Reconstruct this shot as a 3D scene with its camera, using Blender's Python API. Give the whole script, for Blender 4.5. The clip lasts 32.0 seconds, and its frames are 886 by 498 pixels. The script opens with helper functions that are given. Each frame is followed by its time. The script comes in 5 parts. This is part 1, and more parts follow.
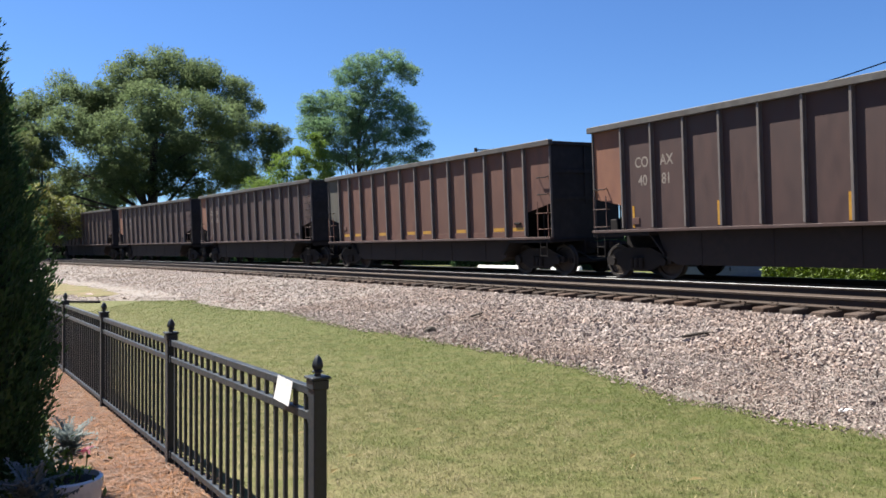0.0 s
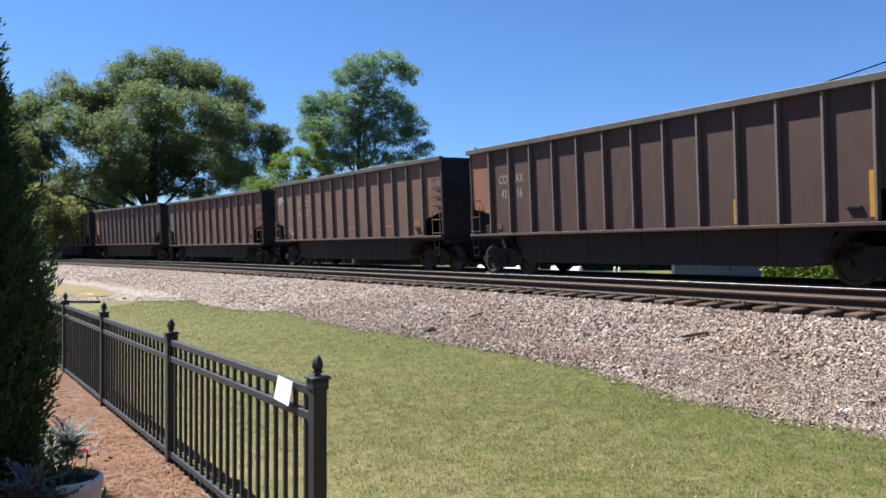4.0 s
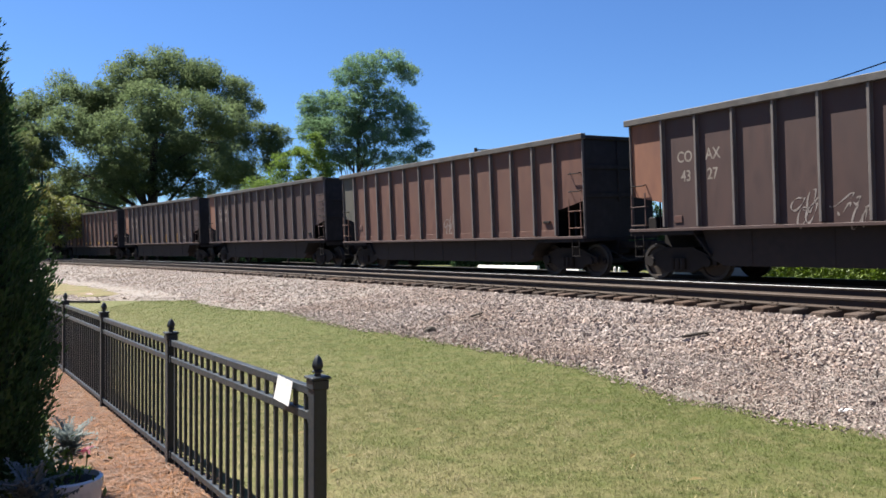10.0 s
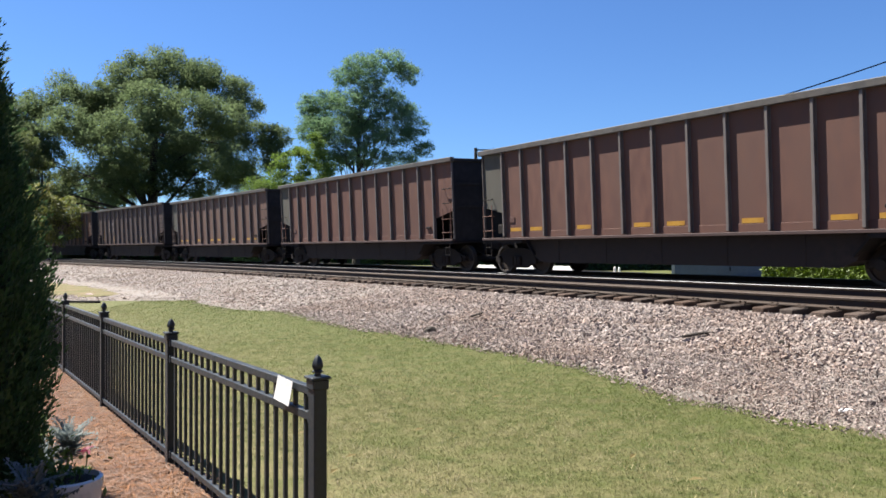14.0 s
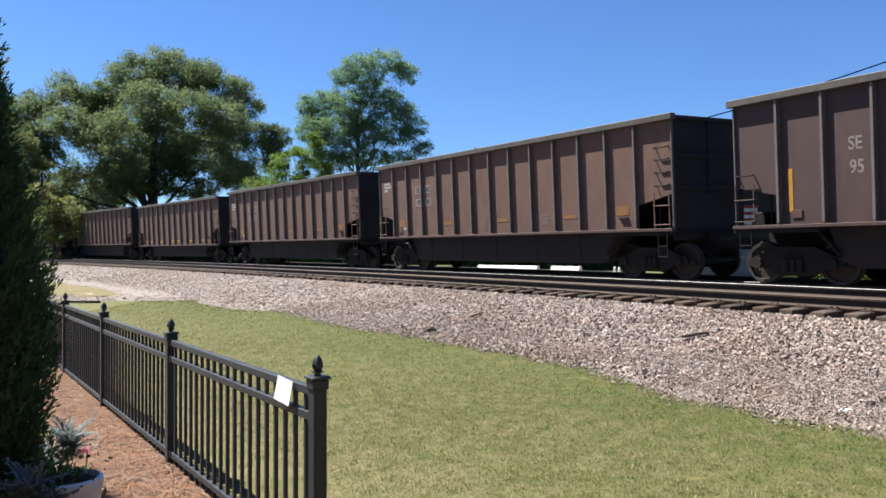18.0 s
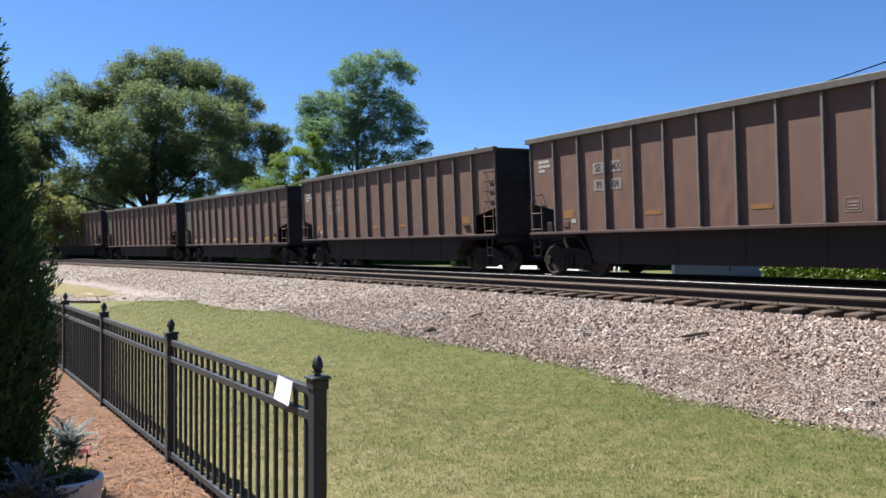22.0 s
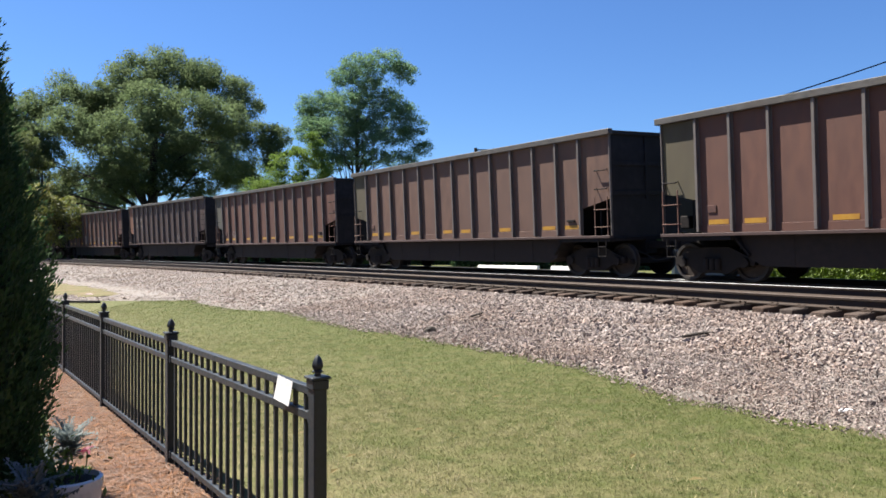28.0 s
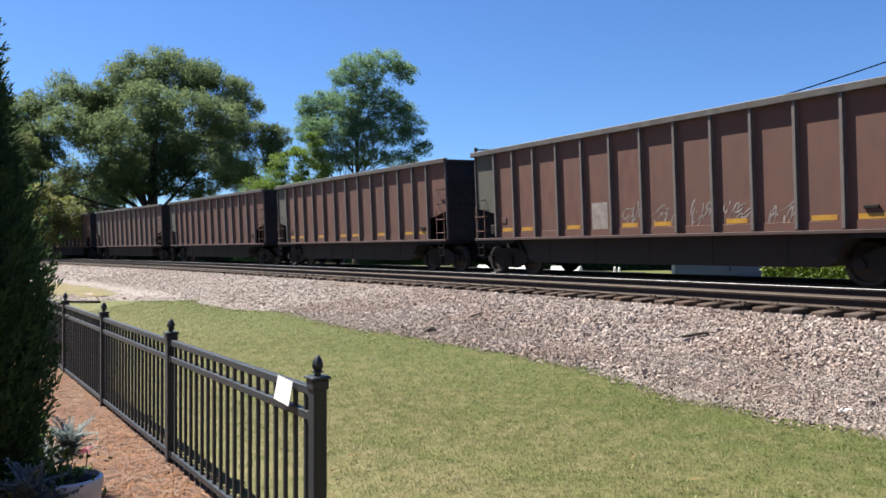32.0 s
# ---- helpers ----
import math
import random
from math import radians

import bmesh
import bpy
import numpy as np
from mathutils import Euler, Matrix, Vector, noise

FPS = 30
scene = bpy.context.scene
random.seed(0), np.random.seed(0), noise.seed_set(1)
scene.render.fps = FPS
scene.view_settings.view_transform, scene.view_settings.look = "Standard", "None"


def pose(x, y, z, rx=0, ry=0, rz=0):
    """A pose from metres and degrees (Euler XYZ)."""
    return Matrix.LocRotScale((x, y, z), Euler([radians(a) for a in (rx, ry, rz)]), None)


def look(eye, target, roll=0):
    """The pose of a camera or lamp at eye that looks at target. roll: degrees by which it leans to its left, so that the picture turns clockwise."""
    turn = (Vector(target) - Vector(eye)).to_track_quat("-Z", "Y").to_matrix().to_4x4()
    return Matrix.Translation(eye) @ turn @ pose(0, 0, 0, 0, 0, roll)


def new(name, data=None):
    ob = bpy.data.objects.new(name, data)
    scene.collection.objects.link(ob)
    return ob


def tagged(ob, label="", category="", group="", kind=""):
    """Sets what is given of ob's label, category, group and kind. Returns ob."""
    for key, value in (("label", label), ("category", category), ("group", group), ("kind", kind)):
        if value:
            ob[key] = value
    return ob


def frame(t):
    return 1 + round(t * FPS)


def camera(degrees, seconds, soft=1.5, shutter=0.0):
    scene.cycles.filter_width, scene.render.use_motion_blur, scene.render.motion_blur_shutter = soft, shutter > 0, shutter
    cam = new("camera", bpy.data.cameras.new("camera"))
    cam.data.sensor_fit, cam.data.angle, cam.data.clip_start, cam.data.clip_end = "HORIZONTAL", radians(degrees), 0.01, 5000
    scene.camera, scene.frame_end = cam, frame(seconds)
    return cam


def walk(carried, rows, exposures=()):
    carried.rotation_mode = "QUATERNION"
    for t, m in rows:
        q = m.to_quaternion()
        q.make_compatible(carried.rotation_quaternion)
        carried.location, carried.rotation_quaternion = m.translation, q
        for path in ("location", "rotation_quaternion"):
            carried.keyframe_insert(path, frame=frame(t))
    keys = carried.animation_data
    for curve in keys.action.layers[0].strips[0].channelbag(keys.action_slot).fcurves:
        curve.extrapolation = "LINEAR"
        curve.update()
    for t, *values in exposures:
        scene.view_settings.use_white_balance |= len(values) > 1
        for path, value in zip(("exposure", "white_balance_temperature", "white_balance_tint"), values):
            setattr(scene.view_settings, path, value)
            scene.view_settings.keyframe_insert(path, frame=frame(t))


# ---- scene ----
cam = camera(60.44, 32.0, soft=1.6, shutter=0.0)
EYE = 1.5
walk(cam, [(0.0, pose(0, 0, EYE, 90.172, 0, 0)), (32.0, pose(0, 0, EYE, 90.172, 0, 0))])

# ---- light ----
SUN_EL, SUN_AZ = 58.0, 297.0        # degrees; azimuth clockwise from +y
world = bpy.data.worlds.new("sky")
scene.world = world
world.use_nodes = True
wn, wl = world.node_tree.nodes, world.node_tree.links
sky = wn.new("ShaderNodeTexSky")
sky.sky_type, sky.sun_disc = 'NISHITA', False
sky.sun_elevation, sky.sun_rotation = radians(SUN_EL), radians(SUN_AZ)
sky.air_density, sky.dust_density, sky.ozone_density = 1.0, 0.15, 4.0
deep = wn.new("ShaderNodeMix")           # the clear sky's own blue
deep.data_type, deep.blend_type = 'RGBA', 'MULTIPLY'
deep.inputs[0].default_value, deep.inputs[7].default_value = 1.0, (0.43, 0.60, 0.845, 1)
wl.new(sky.outputs[0], deep.inputs[6])
wl.new(deep.outputs[2], wn["Background"].inputs[0])
wn["Background"].inputs[1].default_value = 0.05
sun_dir = Vector((math.sin(radians(SUN_AZ)) * math.cos(radians(SUN_EL)),
                  math.cos(radians(SUN_AZ)) * math.cos(radians(SUN_EL)), math.sin(radians(SUN_EL))))
lamp = bpy.data.lights.new("sun", 'SUN')
lamp.energy, lamp.angle, lamp.color = 5.0, radians(0.5), (1.0, 0.94, 0.83)
sun = new("sun", lamp)
sun.matrix_world = look(sun_dir * 60, (0, 0, 0))
scene.view_settings.exposure = 1.87


# ---- materials ----
def mat(name, c1, c2, scale=8.0, rough=0.8, metal=0.0, bump=0.0, bscale=60.0, coarse=0.8, island=0.0, objrand=0.0,
        spec=0.4, stretch=(1, 1, 1), c3=None, translucent=0.0):
    """Two-scale procedural surface: fine grain between c1 and c2, broad stains towards c3, relief, per-piece variation."""
    m = bpy.data.materials.new(name)
    m.use_nodes = True
    n, l = m.node_tree.nodes, m.node_tree.links
    b = n["Principled BSDF"]
    tc, mp = n.new("ShaderNodeTexCoord"), n.new("ShaderNodeMapping")
    l.new(tc.outputs["Object"], mp.inputs[0])
    mp.inputs["Scale"].default_value = stretch

    def noise_tex(s, detail=4.0):
        t = n.new("ShaderNodeTexNoise")
        t.inputs["Scale"].default_value, t.inputs["Detail"].default_value = s, detail
        l.new(mp.outputs[0], t.inputs["Vector"])
        return t

    def mix(f, a, c, mode='MIX'):
        x = n.new("ShaderNodeMix")
        x.data_type, x.blend_type = 'RGBA', mode
        for sock, v in ((0, f), (6, a), (7, c)):
            if isinstance(v, (int, float)):
                x.inputs[sock].default_value = v
            elif isinstance(v, tuple):
                x.inputs[sock].default_value = (*v, 1)
            else:
                l.new(v, x.inputs[sock])
        return x.outputs[2]

    def stretch_range(v, lo, hi, a=0.0, z=1.0):
        r = n.new("ShaderNodeMapRange")
        for i, q in enumerate((lo, hi, a, z)):
            r.inputs[i + 1].default_value = q
        l.new(v, r.inputs[0])
        return r.outputs[0]

    fine = stretch_range(noise_tex(scale, 6).outputs[0], 0.35, 0.65)
    col = mix(fine, c1, c2)
    broad = stretch_range(noise_tex(coarse, 3).outputs[0], 0.4, 0.68, 0.0, 0.75)
    col = mix(broad, col, c3 or tuple(0.65 * a + 0.35 * q for a, q in zip(c1, c2)))
    for amount, kind in ((island, "geo"), (objrand, "obj")):
        if amount:
            src = n.new("ShaderNodeNewGeometry").outputs["Random Per Island"] if kind == "geo" else n.new("ShaderNodeObjectInfo").outputs["Random"]
            hsv = n.new("ShaderNodeHueSaturation")
            l.new(col, hsv.inputs["Color"])
            l.new(stretch_range(src, 0, 1, 1 - amount, 1 + amount), hsv.inputs["Value"])
            w = n.new("ShaderNodeTexWhiteNoise")
            w.noise_dimensions = '1D'
            l.new(src, w.inputs["W"])
            l.new(stretch_range(w.outputs[0], 0, 1, 1 - amount * 0.6, 1 + amount * 0.6), hsv.inputs["Saturation"])
            col = hsv.outputs[0]
    l.new(col, b.inputs["Base Color"])
    l.new(stretch_range(fine, 0, 1, max(rough - 0.1, 0.03), min(rough + 0.08, 1.0)), b.inputs["Roughness"])
    b.inputs["Metallic"].default_value = metal
    b.inputs["Specular IOR Level"].default_value = spec
    if bump:
        bp = n.new("ShaderNodeBump")
        bp.inputs["Strength"].default_value, bp.inputs["Distance"].default_value = bump, 0.02
        l.new(noise_tex(bscale, 5).outputs[0], bp.inputs["Height"])
        l.new(bp.outputs[0], b.inputs["Normal"])
    if translucent:
        tr, ms = n.new("ShaderNodeBsdfTranslucent"), n.new("ShaderNodeMixShader")
        l.new(col, tr.inputs[0])
        ms.inputs[0].default_value = translucent
        l.new(b.outputs[0], ms.inputs[1])
        l.new(tr.outputs[0], ms.inputs[2])
        l.new(ms.outputs[0], n["Material Output"].inputs[0])
    return m


def lawn_mat(name, green, straw, olive, island=0.0, translucent=0.0, bump=0.0):
    """Mown grass: green and straw mottled at three scales, alike on the blades and the turf under them."""
    m = bpy.data.materials.new(name)
    m.use_nodes = True
    n, l = m.node_tree.nodes, m.node_tree.links
    b = n["Principled BSDF"]
    tc = n.new("ShaderNodeTexCoord")

    def layer(scale, lo, hi, detail):
        t, r = n.new("ShaderNodeTexNoise"), n.new("ShaderNodeMapRange")
        t.inputs["Scale"].default_value, t.inputs["Detail"].default_value = scale, detail
        l.new(tc.outputs["Object"], t.inputs["Vector"])
        l.new(t.outputs[0], r.inputs[0])
        r.inputs[1].default_value, r.inputs[2].default_value = lo, hi
        return r.outputs[0]

    def mix(f, a, c):
        x = n.new("ShaderNodeMix")
        x.data_type = 'RGBA'
        l.new(f, x.inputs[0])
        for i, v in ((6, a), (7, c)):
            if isinstance(v, tuple):
                x.inputs[i].default_value = (*v, 1)
            else:
                l.new(v, x.inputs[i])
        return x.outputs[2]

    dot, dry = n.new("ShaderNodeVectorMath"), n.new("ShaderNodeMapRange")   # drier away from the ballast
    dot.operation = 'DOT_PRODUCT'
    l.new(tc.outputs["Object"], dot.inputs[0])
    dot.inputs[1].default_value = (-0.82, -0.57, 0.0)
    l.new(dot.outputs["Value"], dry.inputs[0])
    for q, v in enumerate((-5.6, -2.2, -0.095, 0.07)):
        dry.inputs[q + 1].default_value = v
    patch = n.new("ShaderNodeTexNoise")
    patch.inputs["Scale"].default_value, patch.inputs["Detail"].default_value, patch.inputs["Roughness"].default_value = 4.2, 9.0, 0.78
    l.new(tc.outputs["Object"], patch.inputs["Vector"])
    add, lot = n.new("ShaderNodeMath"), n.new("ShaderNodeMapRange")
    l.new(patch.outputs[0], add.inputs[0])
    l.new(dry.outputs[0], add.inputs[1])
    l.new(add.outputs[0], lot.inputs[0])
    lot.inputs[1].default_value, lot.inputs[2].default_value = 0.37, 0.67
    col = mix(lot.outputs[0], green, straw)
    col = mix(layer(7.0, 0.55, 0.75, 5), col, olive)
    col = mix(layer(1.1, 0.52, 0.78, 5), col, tuple(q * 1.12 for q in green))
    col = mix(layer(2.3, 0.60, 0.74, 7), col, tuple(0.5 * q + 0.35 * p for q, p in zip(straw, olive)))
    if island:
        hsv, r = n.new("ShaderNodeHueSaturation"), n.new("ShaderNodeMapRange")
        l.new(n.new("ShaderNodeNewGeometry").outputs["Random Per Island"], r.inputs[0])
        r.inputs[3].default_value, r.inputs[4].default_value = 1 - island, 1 + island
        l.new(r.outputs[0], hsv.inputs["Value"])
        l.new(col, hsv.inputs["Color"])
        col = hsv.outputs[0]
    l.new(col, b.inputs["Base Color"])
    b.inputs["Roughness"].default_value, b.inputs["Specular IOR Level"].default_value = 0.85, 0.2
    if bump:
        bp = n.new("ShaderNodeBump")
        bp.inputs["Strength"].default_value, bp.inputs["Distance"].default_value = bump, 0.02
        l.new(layer(90.0, 0.2, 0.8, 4), bp.inputs["Height"])
        l.new(bp.outputs[0], b.inputs["Normal"])
    if translucent:
        tr, ms = n.new("ShaderNodeBsdfTranslucent"), n.new("ShaderNodeMixShader")
        l.new(col, tr.inputs[0])
        ms.inputs[0].default_value = translucent
        l.new(b.outputs[0], ms.inputs[1])
        l.new(tr.outputs[0], ms.inputs[2])
        l.new(ms.outputs[0], n["Material Output"].inputs[0])
    return m


M = {
    "soil": lawn_mat("soil_and_turf", (0.06066, 0.07138, 0.02031), (0.1286, 0.1134, 0.05496), (0.04984, 0.05922, 0.01831), bump=0.6),
    "grass": lawn_mat("grass_blades", (0.06874, 0.08453, 0.0245), (0.2006, 0.183, 0.1002), (0.05351, 0.06641, 0.02137), island=0.34, translucent=0.52),
    "clippings": mat("dead_grass_stems", (0.1494, 0.1317, 0.06737), (0.242, 0.2135, 0.1228), 6, 0.8, island=0.35, translucent=0.2),
    "dryturf": mat("dry_turf", (0.1053, 0.07121, 0.03096), (0.07121, 0.0774, 0.02229), 1.2, 0.95, bump=0.5, bscale=30, coarse=0.5, c3=(0.09907, 0.0805, 0.03096)),
    "drygrass": mat("dry_grass", (0.09787, 0.07907, 0.03012), (0.1355, 0.1053, 0.04518), 3, 0.8, island=0.3, translucent=0.2),
    "bed": mat("ballast_fines", (0.1179, 0.1055, 0.09877), (0.193, 0.1751, 0.1638), 25, 0.95, bump=0.8, bscale=45, coarse=0.5, c3=(0.1571, 0.1325, 0.1145)),
    "stone": mat("crushed_granite", (0.1398, 0.1106, 0.09963), (0.2636, 0.2261, 0.2096), 7, 0.88, island=0.42, coarse=0.55, c3=(0.1793, 0.1326, 0.111)),
    "rail": mat("rusty_rail_steel", (0.01682, 0.0101, 0.007344), (0.03364, 0.02018, 0.01377), 20, 0.8, 0.1, bump=0.2, coarse=2),
    "railhead": mat("worn_rail_head", (0.09288, 0.09598, 0.1022), (0.1362, 0.1393, 0.1455), 5, 0.5, 0.85, coarse=2),
    "dullhead": mat("rusty_rail_head", (0.03406, 0.02167, 0.0161), (0.05573, 0.03715, 0.02848), 6, 0.7, 0.2, coarse=2),
    "tie": mat("weathered_tie", (0.02601, 0.01672, 0.01238), (0.06192, 0.03963, 0.0291), 14, 0.95, bump=0.8, bscale=30, coarse=2, objrand=0.4, stretch=(1, 6, 6)),
    "spike": mat("rusty_spike", (0.02259, 0.01318, 0.008285), (0.03765, 0.02259, 0.01506), 30, 0.8, 0.4),
    "fence": mat("black_powder_coat", (0.0135, 0.0185, 0.024), (0.0215, 0.0275, 0.034), 40, 0.45, bump=0.04, bscale=200, coarse=3, spec=0.4),
    "paper": mat("white_paper", (0.45, 0.45, 0.4635), (0.513, 0.513, 0.522), 20, 0.7),
    "faint": mat("faint_print", (0.3715, 0.3096, 0.3158), (0.4087, 0.3468, 0.3529), 20, 0.7),
    "straw": mat("pine_straw", (0.114, 0.056, 0.03199), (0.184, 0.108, 0.068), 6, 0.85, island=0.6, coarse=1.2, c3=(0.14, 0.06998, 0.04199)),
    "mulch": mat("straw_bed", (0.06264, 0.02506, 0.01408), (0.1252, 0.05635, 0.03131), 60, 0.95, bump=0.9, bscale=70, coarse=1.5),
    "bark": mat("bark", (0.02229, 0.01784, 0.01387), (0.04954, 0.04211, 0.03468), 10, 0.95, bump=0.8, bscale=20, stretch=(3, 3, 0.6)),
    "oak": mat("oak_leaves", (0.08, 0.117, 0.057), (0.134, 0.176, 0.086), 0.5, 0.85, island=0.16, coarse=0.22, c3=(0.104, 0.14, 0.068), translucent=0.62, spec=0.08),
    "maple": mat("olive_leaves", (0.0841, 0.1138, 0.04383), (0.1387, 0.165, 0.07152), 0.5, 0.7, island=0.35, coarse=0.3, translucent=0.5, spec=0.25),
    "ash": mat("light_green_leaves", (0.095, 0.172, 0.088), (0.16, 0.24, 0.132), 0.6, 0.8, island=0.25, coarse=0.3, translucent=0.6, spec=0.08),
    "edgegrass": mat("edge_grass", (0.05023, 0.07165, 0.01814), (0.08755, 0.1089, 0.03272), 4, 0.8, island=0.3, coarse=1.2, translucent=0.3, spec=0.2),
    "bush": mat("bright_bush_leaves", (0.088, 0.1462, 0.0306), (0.136, 0.1935, 0.0495), 0.8, 0.8, island=0.25, translucent=0.5, spec=0.08),
    "yellowbush": mat("yellowing_leaves", (0.09907, 0.13, 0.04025), (0.1981, 0.1858, 0.05263), 0.8, 0.6, island=0.45, translucent=0.45),
    "hedge": mat("hedge_leaves", (0.1118, 0.1704, 0.02929), (0.181, 0.2449, 0.05325), 2, 0.6, island=0.4, translucent=0.35),
    "cedar": mat("arborvitae_sprays", (0.03648, 0.07545, 0.03158), (0.06908, 0.1208, 0.05053), 6, 0.7, island=0.3, coarse=1.5, translucent=0.35, spec=0.15),
    # near-black for foliage cores: inner shade painted as colour
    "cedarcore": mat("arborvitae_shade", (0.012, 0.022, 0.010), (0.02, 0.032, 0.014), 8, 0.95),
    "silver": mat("silver_leaves", (0.09391, 0.1193, 0.1176), (0.1512, 0.1802, 0.1852), 30, 0.8, island=0.25, translucent=0.25),
    "greenleaf": mat("flower_leaves", (0.04644, 0.08978, 0.02167), (0.09907, 0.1548, 0.03715), 20, 0.5, island=0.3, translucent=0.35),
    "petal": mat("pink_petals", (0.1412, 0.009032, 0.03163), (0.1835, 0.0241, 0.0527), 20, 0.6, translucent=0.2),
    "pot": mat("glazed_white_pot", (0.57, 0.5653, 0.5557), (0.646, 0.6365, 0.627), 10, 0.35, coarse=4, c3=(0.513, 0.5035, 0.494)),
    "compost": mat("potting_soil", (0.01129, 0.007529, 0.005647), (0.02635, 0.01883, 0.01318), 60, 0.95, bump=0.8),
    "rim": mat("weathered_top_chord", (0.04636, 0.04351, 0.04209), (0.07845, 0.07418, 0.07239), 6, 0.7, 0.15, bump=0.1, coarse=1.2, c3=(0.0535, 0.0428, 0.03745)),
    "under": mat("grimy_running_gear", (0.01063, 0.00935, 0.009775), (0.01997, 0.017, 0.017), 10, 0.92, 0.0, bump=0.25, coarse=1.5, spec=0.15),
    "tub": mat("grimy_tub_steel", (0.01544, 0.01158, 0.01088), (0.02808, 0.02106, 0.0193), 6, 0.85, bump=0.1, coarse=0.8, spec=0.2),
    "wheel": mat("rusty_wheel_steel", (0.021, 0.01575, 0.0135), (0.0375, 0.0285, 0.024), 10, 0.8, coarse=3, spec=0.2),
    "tread": mat("worn_wheel_tread", (0.016, 0.0135, 0.0125), (0.028, 0.023, 0.021), 8, 0.8),
    "yellow": mat("yellow_reflector", (0.3034, 0.1468, 0.009788), (0.367, 0.2057, 0.02448), 12, 0.5, coarse=3, c3=(0.2202, 0.1077, 0.01958)),
    "dullyellow": mat("dirty_reflector", (0.1558, 0.06494, 0.01732), (0.1948, 0.09528, 0.02598), 12, 0.6, coarse=3, c3=(0.1082, 0.05196, 0.02165)),
    "lettering": mat("chalky_lettering", (0.1422, 0.1211, 0.1083), (0.2003, 0.1755, 0.1576), 15, 0.8, coarse=4, c3=(0.1054, 0.084, 0.07295)),
    "whiteplate": mat("white_plate", (0.2334, 0.2259, 0.2184), (0.2786, 0.2711, 0.2635), 15, 0.7, coarse=4, c3=(0.1883, 0.177, 0.1694)),
    "greyplate": mat("grubby_white_patch", (0.1362, 0.13, 0.1238), (0.1858, 0.1796, 0.1703), 15, 0.75, coarse=4, c3=(0.1176, 0.1084, 0.1022)),
    "darkprint": mat("dark_print", (0.02477, 0.01981, 0.01981), (0.03963, 0.02972, 0.02972), 20, 0.8),
    "red": mat("red_stripe", (0.1694, 0.01883, 0.01506), (0.2071, 0.03388, 0.02259), 15, 0.6),
    "graffiti": mat("pale_scrawl", (0.1586, 0.1365, 0.1277), (0.2115, 0.1851, 0.1762), 10, 0.8, coarse=4, c3=(0.1232, 0.1013, 0.09251)),
    "siding": mat("pale_blue_siding", (0.10, 0.128, 0.205), (0.13, 0.162, 0.245), 8, 0.6, coarse=0.8),
    "roofing": mat("grey_shingles", (0.04518, 0.04518, 0.04518), (0.07529, 0.07529, 0.07529), 12, 0.9),
    "concrete": mat("concrete", (0.1355, 0.1318, 0.1242), (0.1883, 0.1845, 0.177), 12, 0.9, bump=0.2),
    "asphalt": mat("asphalt", (0.01694, 0.01694, 0.0177), (0.02823, 0.02823, 0.02899), 60, 0.9, bump=0.3),
    "whitecar": mat("white_paint", (0.66, 0.66, 0.66), (0.74, 0.74, 0.74), 3, 0.4, spec=0.5),
    "glass": mat("dark_car_glass", (0.007529, 0.009408, 0.01129), (0.01129, 0.01318, 0.01506), 3, 0.08, spec=0.8),
    "tyre": mat("tyre_rubber", (0.009907, 0.009907, 0.009907), (0.01734, 0.01734, 0.01734), 30, 0.85),
    # wagon ends face away from the sun; that shade is put into this colour
    "end_shade": mat("shade_darkened_end", (0.020, 0.0195, 0.0225), (0.031, 0.030, 0.033), 5, 0.9, bump=0.1, bscale=14, coarse=0.7, c3=(0.01519, 0.01367, 0.01519), spec=0.15),
    "boards": mat("dark_boards_and_shade", (0.01387, 0.01189, 0.0109), (0.02724, 0.02378, 0.0213), 8, 0.95, bump=0.3, stretch=(1, 1, 0.3), objrand=0.3),
    "wire": mat("cable_sheath", (0.004, 0.004, 0.005), (0.01, 0.01, 0.011), 30, 0.95, spec=0.0),
    "pole": mat("weathered_pole", (0.02635, 0.02259, 0.01883), (0.05271, 0.04518, 0.03765), 10, 0.9, bump=0.4, stretch=(4, 4, 0.5)),
    "tack": mat("stained_red_board", (0.045, 0.02, 0.017), (0.075, 0.034, 0.028), 14, 0.85),
    "backwall": mat("brown_render", (0.15, 0.11, 0.085), (0.21, 0.16, 0.125), 14, 0.9, bump=0.3, bscale=40, coarse=0.4),
    "galv": mat("galvanised_steel", (0.1506, 0.1544, 0.1582), (0.2071, 0.2109, 0.2147), 10, 0.45, 0.7),
}
